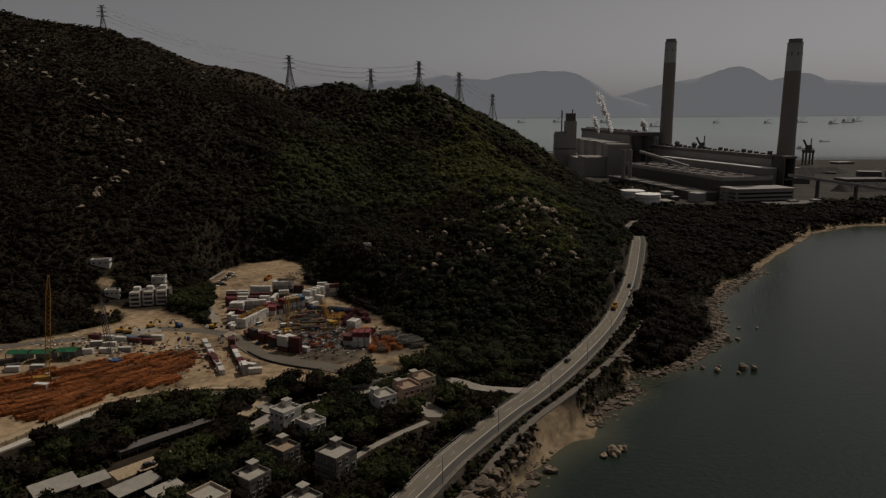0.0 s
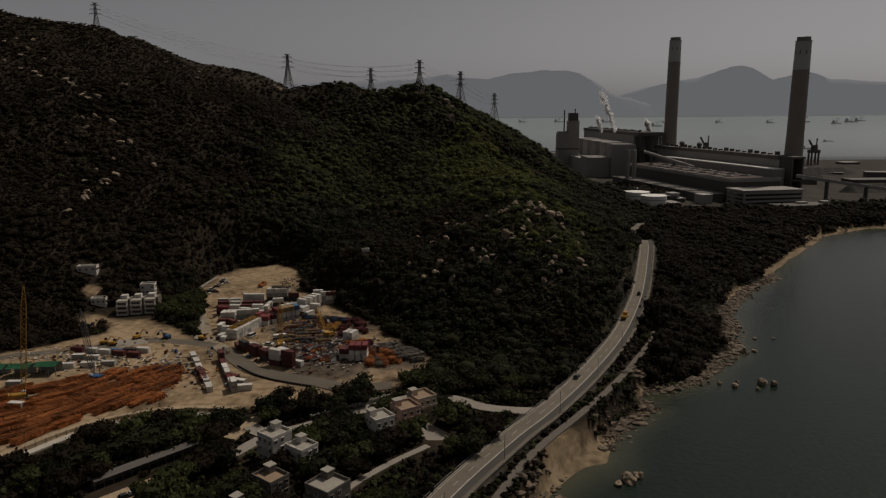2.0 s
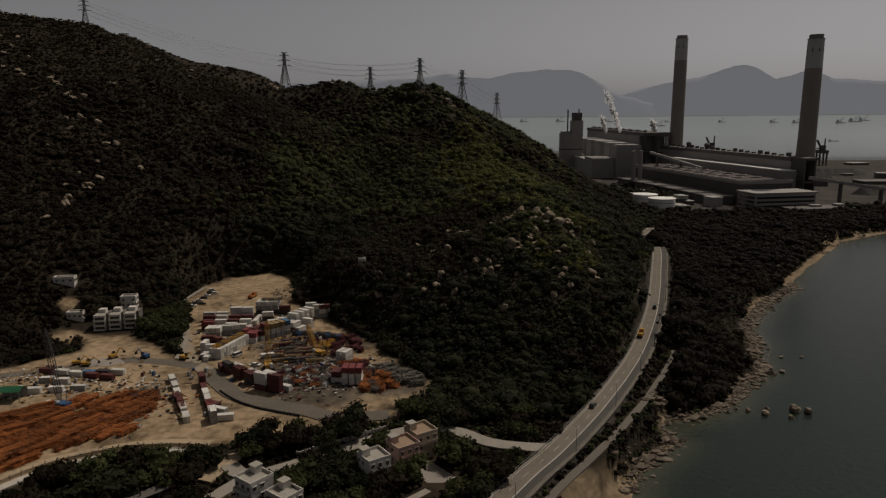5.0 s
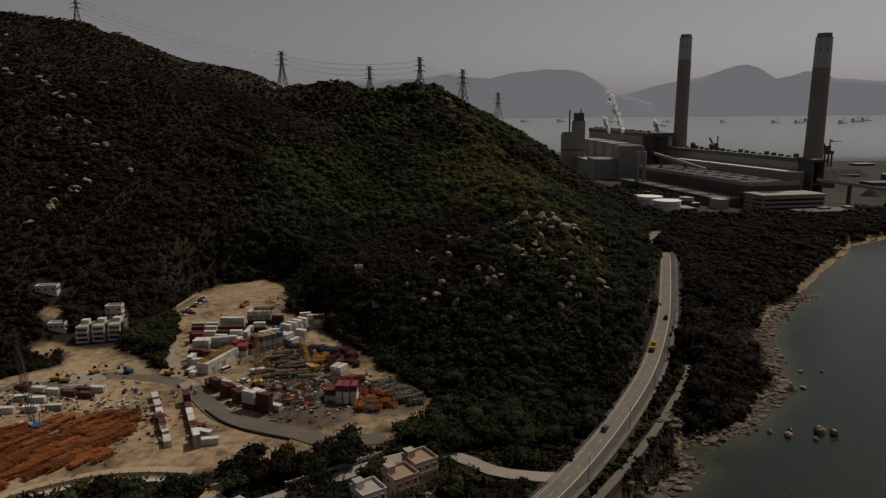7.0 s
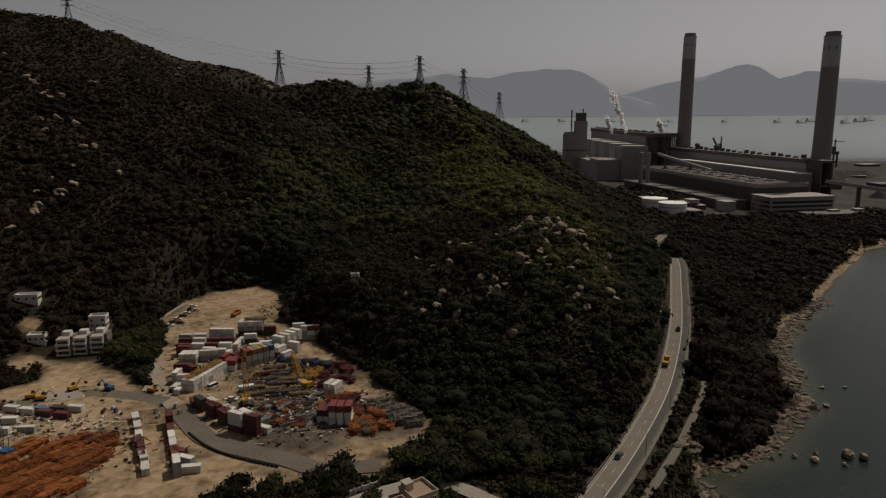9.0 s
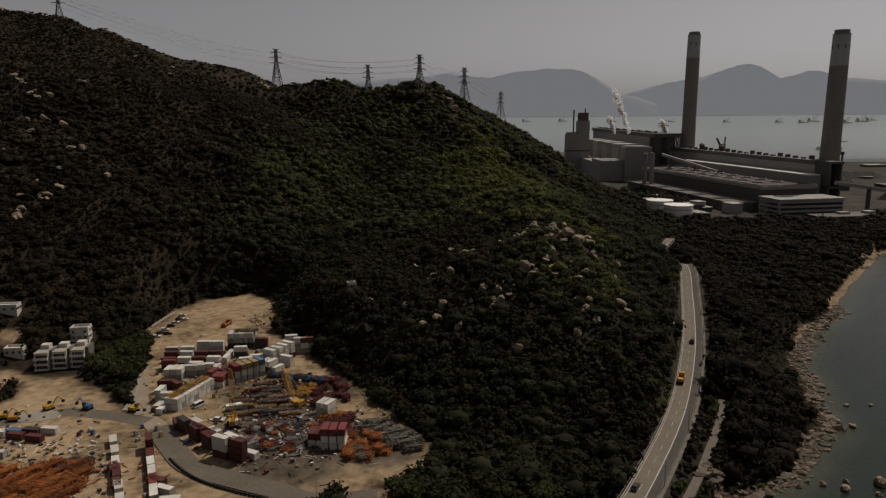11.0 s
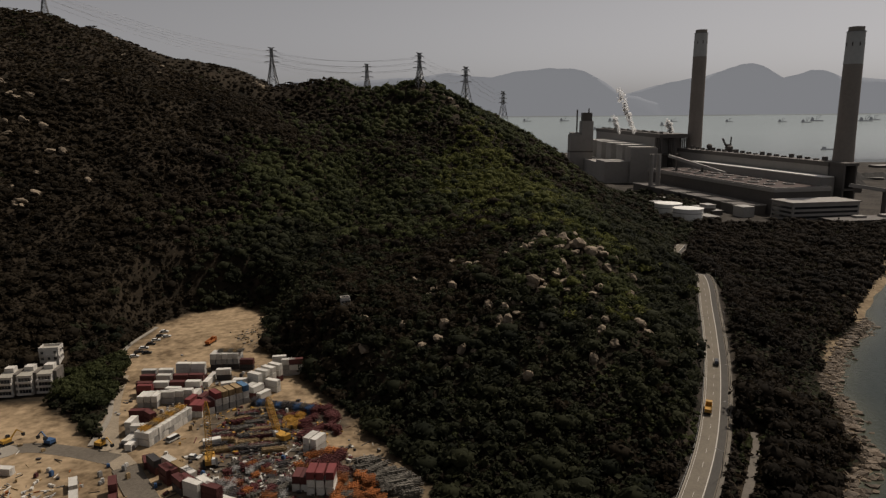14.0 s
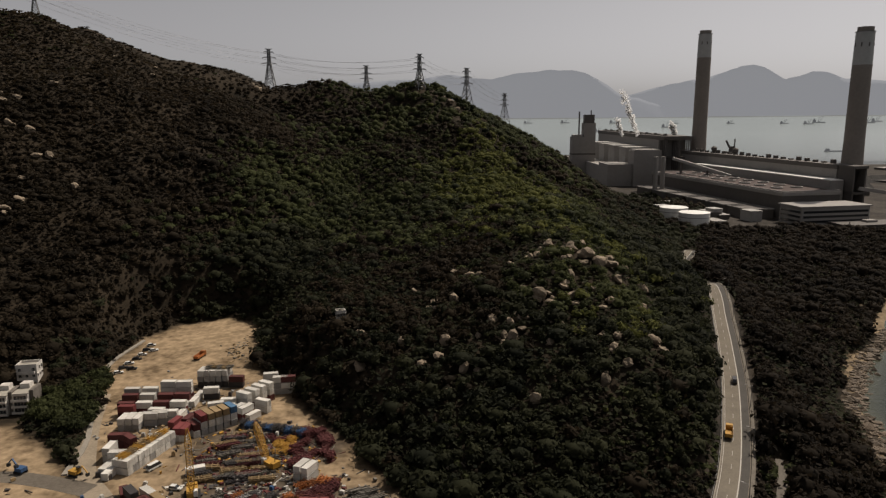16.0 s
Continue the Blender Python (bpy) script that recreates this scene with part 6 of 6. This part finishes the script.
def foliage_mesh(name, P, R, H, quads, material, label, category, leaf=0.24):
    """Many small crowns in one mesh: a dark uneven core and loose leaf clumps round it. P: feet, R: radii, H: heights."""
    n = len(P)
    ico = np.array([(0, 0, 1)] + [(0.894 * math.cos(k * math.tau / 5), 0.894 * math.sin(k * math.tau / 5), 0.447) for k in range(5)]
                   + [(0.894 * math.cos((k + .5) * math.tau / 5), 0.894 * math.sin((k + .5) * math.tau / 5), -0.447) for k in range(5)])
    tri = [(0, 1 + k, 1 + (k + 1) % 5) for k in range(5)] + [(1 + k, 6 + k, 1 + (k + 1) % 5) for k in range(5)] + [(1 + (k + 1) % 5, 6 + k, 6 + (k + 1) % 5) for k in range(5)]
    tri = np.array(tri)
    S = np.stack([R * 0.8, R * 0.8, H * 0.44], -1)
    C = P + np.stack([0 * R, 0 * R, H * 0.52], -1)
    core = ico[None] * (0.70 + 0.30 * rng.random((n, 11, 1))) * S[:, None] + C[:, None]
    verts = [core.reshape(-1, 3)]
    faces = (tri[None] + (np.arange(n) * 11)[:, None, None]).reshape(-1, 3)
    # leaf clumps: bent four-sided flakes set over the upper crown
    d = rng.normal(size=(n, quads, 3)); d[..., 2] = np.abs(d[..., 2]) * 1.0 - 0.3
    d /= np.linalg.norm(d, axis=-1, keepdims=True)
    c = C[:, None] + d * S[:, None] * (0.78 + 0.42 * rng.random((n, quads, 1)))
    a = rng.normal(size=(n, quads, 3)); o = 0.65 * d + 0.28 * rng.normal(size=d.shape); o[..., 2] += 0.35; o /= np.linalg.norm(o, axis=-1, keepdims=True)
    a -= o * (a * o).sum(-1, keepdims=True); a /= np.linalg.norm(a, axis=-1, keepdims=True)
    b = np.cross(o, a); b += 0.32 * rng.normal(size=b.shape); b /= np.linalg.norm(b, axis=-1, keepdims=True)
    s = (np.clip(R * leaf, .3, .85)[:, None, None] * (0.6 + 0.8 * rng.random((n, quads, 1))))
    q = np.stack([c - a * s, c - b * s * 0.7, c + a * s, c + b * s * 0.7 + d * s * 0.3], 2)
    base = n * 11
    verts.append(q.reshape(-1, 3))
    f4 = np.arange(n * quads * 4).reshape(-1, 4) + base
    V = np.concatenate(verts)
    me = bpy.data.meshes.new(name)
    me.vertices.add(len(V)); me.vertices.foreach_set("co", V.ravel())
    loops = np.concatenate([faces.ravel(), f4.ravel()])
    me.loops.add(len(loops)); me.loops.foreach_set("vertex_index", loops)
    starts = np.concatenate([np.arange(0, faces.size, 3), faces.size + np.arange(0, f4.size, 4)])
    me.polygons.add(len(starts)); me.polygons.foreach_set("loop_start", starts)
    soft = np.zeros(len(starts), bool); soft[:len(faces)] = True
    me.polygons.foreach_set("use_smooth", soft)
    me.update(calc_edges=True)
    tone = rng.random(n)
    me.attributes.new("tone", "FLOAT", "POINT").data.foreach_set("value", np.concatenate([np.repeat(tone, 11), np.repeat(tone, quads * 4)]))
    me.materials.append(material)
    return tagged(new(name, me), label, category, kind="stuff")


def scatter(x0, x1, y0, y1, step):
    gx, gy = np.meshgrid(np.arange(x0, x1, step), np.arange(y0, y1, step))
    x = gx.ravel() + rng.uniform(-.5, .5, gx.size) * step
    y = gy.ravel() + rng.uniform(-.5, .5, gx.size) * step
    return x, y


def wooded(x, y, road=7.2, lane=4.0, shore=1.0):
    ok = border(x, y, COAST) > shore * (np.where(y < 262, 9, 7) + 4 * fbm(x, y, 40, 2, 9))
    for line, half in ((ROAD, road), (LANE, lane), (SITE_ROAD, 4.2), (YARD_ROAD, 6.0), (HOUSE_LANE, 3.0)):
        ok &= along(x, y, line)[0] > half
    ok |= (y > 522) & (y < 600) & (along(x, y, ROAD)[0] > 5.2) & (x < 200)
    for poly in (YARD_N, YARD_S):
        ok &= border(x, y, poly) < -1.5
    for cx, cy, r in CLEAR:
        ok &= np.hypot(x - cx, y - cy) > r
    return ok


def forest():
    for name, y0, y1, step, quads in (("wood", 262, 540, 4.0, 38), ("wood", 540, 800, 4.7, 22), ("wood", 800, 1130, 6.2, 14)):
        x, y = scatter(-680, 900, y0, y1, step)
        ok = wooded(x, y) & (np.abs(x) < 0.72 * y + 30) & ((y > 285) | (x > 60))
        ok &= ~((x > 272 + 0.22 * (y - 800)) & (y > 815 + 0.25 * (x - 250)))
        ok &= rng.random(len(x)) < 0.96 + 0.25 * fbm(x, y, 50, 3, 14)
        x, y = x[ok], y[ok]
        z = land(x, y)
        # groups of taller trees stand over lower scrub
        big = 1 + 0.35 * fbm(x, y, 60, 3, 17) + 0.55 * fbm(x, y, 17, 2, 19)
        scrub = np.clip((-x - 130) / 110, 0, 1) * np.clip((y - 400) / 80, 0, 1)
        R = np.clip(step * 0.66 * big * (1 - .2 * scrub) * np.exp(0.42 * rng.normal(size=len(x))), 1.0, 6.5)
        H = np.clip((0.55 * R + 0.7 * step * big) * (1 - .35 * scrub) * rng.uniform(0.75, 1.25, len(x)), 1.6, 11)
        H = H * np.where(along(x, y, ROAD)[0] < 25, 1.25, 1.0)
        open_top = np.clip((z - 120) / 50, 0, 1) * (x < -170)
        H, R = H * (1 - .62 * open_top), R * (1 - .2 * open_top)
        P = np.stack([x, y, z - 0.4], -1)
        dry = 1.3 * fbm(x, y, 110, 4, 23) + 0.28 * rng.normal(size=len(x)) + 1.1 * np.clip((-x - 120) / 90, 0, 1) > 0.4
        twig = (x > 70 + 30 * fbm(x, y, 40, 2, 37)) & (along(x, y, ROAD)[1] < 0) & (y < 840)
        green = (np.hypot((x - 44 + 0.09 * (y - 640)) / 44, (y - 660) / 190) < 0.85 + 0.3 * rng.normal(size=len(x)) + 0.6 * fbm(x, y, 40, 3, 91)) & ~twig
        dry &= ~twig & ~green
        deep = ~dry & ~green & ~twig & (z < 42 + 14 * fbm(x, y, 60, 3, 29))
        for sel, m, lab in ((~dry & ~green & ~deep & ~twig, M_LEAF, "olive green hillside trees and scrub"), (deep, M_LEAF_SHADED, "dense lower-slope trees with shade darkened into the leaf colour"), (dry, M_LEAF_DRY, "brownish dry scrub and bushes on the slope"), (twig, M_TWIG, "dark brown half-bare trees between road and shore"), (green, M_GRASS, "bright yellow-green shrubs on the spur")):
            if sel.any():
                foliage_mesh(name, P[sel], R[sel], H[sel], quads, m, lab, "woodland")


def carpet():
    """Low leafy growth that closes the ground between the crowns."""
    for y0, y1, step in ((262, 540, 2.1), (540, 830, 3.0)):
        x, y = scatter(-620, 460, y0, y1, step)
        ok = wooded(x, y, 7.5, 3.0, .8) & (np.abs(x) < 0.72 * y + 30) & ((y > 285) | (x > 60))
        x, y = x[ok], y[ok]
        n = len(x)
        c = np.stack([x, y, land(x, y) + rng.uniform(.3, 2.4, n)], -1)
        o = 0.3 * rng.normal(size=(n, 3)); o[:, 2] += 1; o /= np.linalg.norm(o, axis=1, keepdims=True)
        a = rng.normal(size=(n, 3)); a -= o * (a * o).sum(1, keepdims=True); a /= np.linalg.norm(a, axis=1, keepdims=True)
        b = np.cross(o, a)
        s = step * rng.uniform(.35, .75, (n, 1))
        v = np.stack([c - a * s, c - b * s * .8, c + a * s, c + b * s * .8 + o * s * .3], 1)
        # the right side takes the shade-darkened leaf colour
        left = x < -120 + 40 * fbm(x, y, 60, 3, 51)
        for sel, m, lab in ((left, M_LEAF_DRY, "low brown undergrowth between the bushes"), (~left, M_LEAF_SHADED, "low dark green undergrowth between the trees")):
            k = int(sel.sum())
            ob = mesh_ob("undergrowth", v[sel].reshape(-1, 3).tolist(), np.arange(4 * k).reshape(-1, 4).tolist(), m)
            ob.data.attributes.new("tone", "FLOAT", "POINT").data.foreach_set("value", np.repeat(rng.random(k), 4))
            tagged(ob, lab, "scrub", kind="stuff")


forest()
carpet()


# ---- single trees among the houses ----
def crown_mesh(seed, quads, leaf):
    """An uneven crown of several lobes, each a dark core with loose leaf clumps."""
    g = np.random.default_rng(seed)
    verts, faces = [], []
    lobes = [(0, 0, .55, .42)] + [(.42 * math.cos(a), .42 * math.sin(a), g.uniform(.35, .7), g.uniform(.26, .4)) for a in g.uniform(0, 6.28, 5)]
    for lx, ly, lz, lr in lobes:
        n0 = len(verts)
        for i in range(5):
            for j in range(7):
                th, ph = math.pi * (i + .5) / 5, math.tau * j / 7
                r = lr * .8 * (0.75 + .4 * g.random())
                verts.append((lx + r * math.sin(th) * math.cos(ph), ly + r * math.sin(th) * math.sin(ph), lz + r * .8 * math.cos(th)))
        for i in range(4):
            for j in range(7):
                faces.append((n0 + i * 7 + j, n0 + i * 7 + (j + 1) % 7, n0 + i * 7 + 7 + (j + 1) % 7, n0 + i * 7 + 7 + j))
        for _ in range(quads):
            d = g.normal(size=3); d[2] = abs(d[2]) * .9 - .2; d /= np.linalg.norm(d)
            c = np.array([lx, ly, lz]) + d * lr * np.array([1, 1, .85]) * g.uniform(.75, 1.15)
            a = g.normal(size=3); a /= np.linalg.norm(a); b = np.cross(a, d); b /= np.linalg.norm(b) + 1e-6
            s = leaf * g.uniform(.5, 1.2)
            k = len(verts)
            verts += [tuple(c - a * s), tuple(c - b * s * .6), tuple(c + a * s), tuple(c + b * s * .6 + d * s * .4)]
            faces.append((k, k + 1, k + 2, k + 3))
    return verts, faces


KINDS = []
for k in range(6):
    v, f = crown_mesh(50 + k, 46, .085)
    me = bpy.data.meshes.new("crown"); me.from_pydata(v, [], f)
    me.attributes.new("tone", "FLOAT", "POINT").data.foreach_set("value", np.full(len(v), .15 + .14 * k))
    me.materials.append((M_LEAF_DRY, M_LEAF_SHADED, M_LEAF)[k % 3])
    KINDS.append(me)
bm = bmesh.new(); lathe(bm, [(.045, -.25), (.03, .25), (.018, .6)], 7)
for a in (0.4, 2.4, 4.4):
    beam(bm, (0, 0, .28), (.28 * math.cos(a), .28 * math.sin(a), .55), .02)
TRUNK = bpy.data.meshes.new("trunk"); bm.to_mesh(TRUNK); bm.free(); TRUNK.materials.append(M_BARK)


def tree(x, y, r, k):
    e = empty("tree", pose(x, y, land_at(x, y), 0, 0, rnd.uniform(0, 360)) @ Matrix.Scale(r, 4), label="leafy dark green tree among the houses" if k % 3 else "thin brownish tree among the houses", category="tree", group="trees by the houses")
    t = new("trunk", TRUNK); t.parent = e
    c = new("crown", KINDS[k]); c.parent = e
    return e


def grove():
    x, y = scatter(-175, 30, 165, 300, 6.9)
    ok = wooded(x, y) & (x < 0.9 * (y - 178) + -14) & (y < 292)
    # open scrub between the lane and the road, and below the yard wall
    ok &= ~((np.hypot((x + 8) / 14, (y - 218) / 16) < 1))
    ok &= rng.random(len(x)) < 0.66
    x, y = x[ok], y[ok]
    for i in range(len(x)):
        tree(x[i], y[i], rnd.uniform(5.5, 9.5), rnd.randrange(6))
    for cx, cy in ((-148, 388), (-154, 398), (-143, 396), (-160, 408), (-151, 410), (-142, 383), (-158, 420), (-150, 424), (-165, 428), (-138, 379), (-166, 412), (-144, 404), (-155, 390), (-147, 416), (-154, 431), (-137, 388), (-160, 398), (-140, 400), (-152, 404)):
        tree(cx, cy, rnd.uniform(6.5, 8.5), rnd.choice((2, 5, 5, 0)))


def undergrowth():
    """Low scrub that fills the ground between single trees, along the roads and above the shore."""
    x, y = scatter(-190, 130, 150, 365, 2.05)
    ok = wooded(x, y, 6.0, 1.7, .36) & (rng.random(len(x)) < 0.85)
    ok &= ~((np.abs(y - 240) < 13) & (border(x, y, COAST) < 10) & (x > 0))
    x, y = x[ok], y[ok]
    P = np.stack([x, y, land(x, y) - .2], -1)
    R = rng.uniform(.9, 2.1, len(x)); H = rng.uniform(.8, 2.6, len(x))
    dry = fbm(x, y, 40, 3, 33) + .3 * rng.normal(size=len(x)) > -.05
    foliage_mesh("undergrowth", P[dry], R[dry], H[dry], 7, M_TWIG, "low brownish scrub between houses and roads", "scrub", .45)
    foliage_mesh("undergrowth", P[~dry], R[~dry], H[~dry], 7, M_LEAF, "low dark green scrub between houses and roads", "scrub", .45)


CLEAR += [(x + 4, y, 6) for x, y in ((-150, 374), (-140, 370))]
grove()
undergrowth()
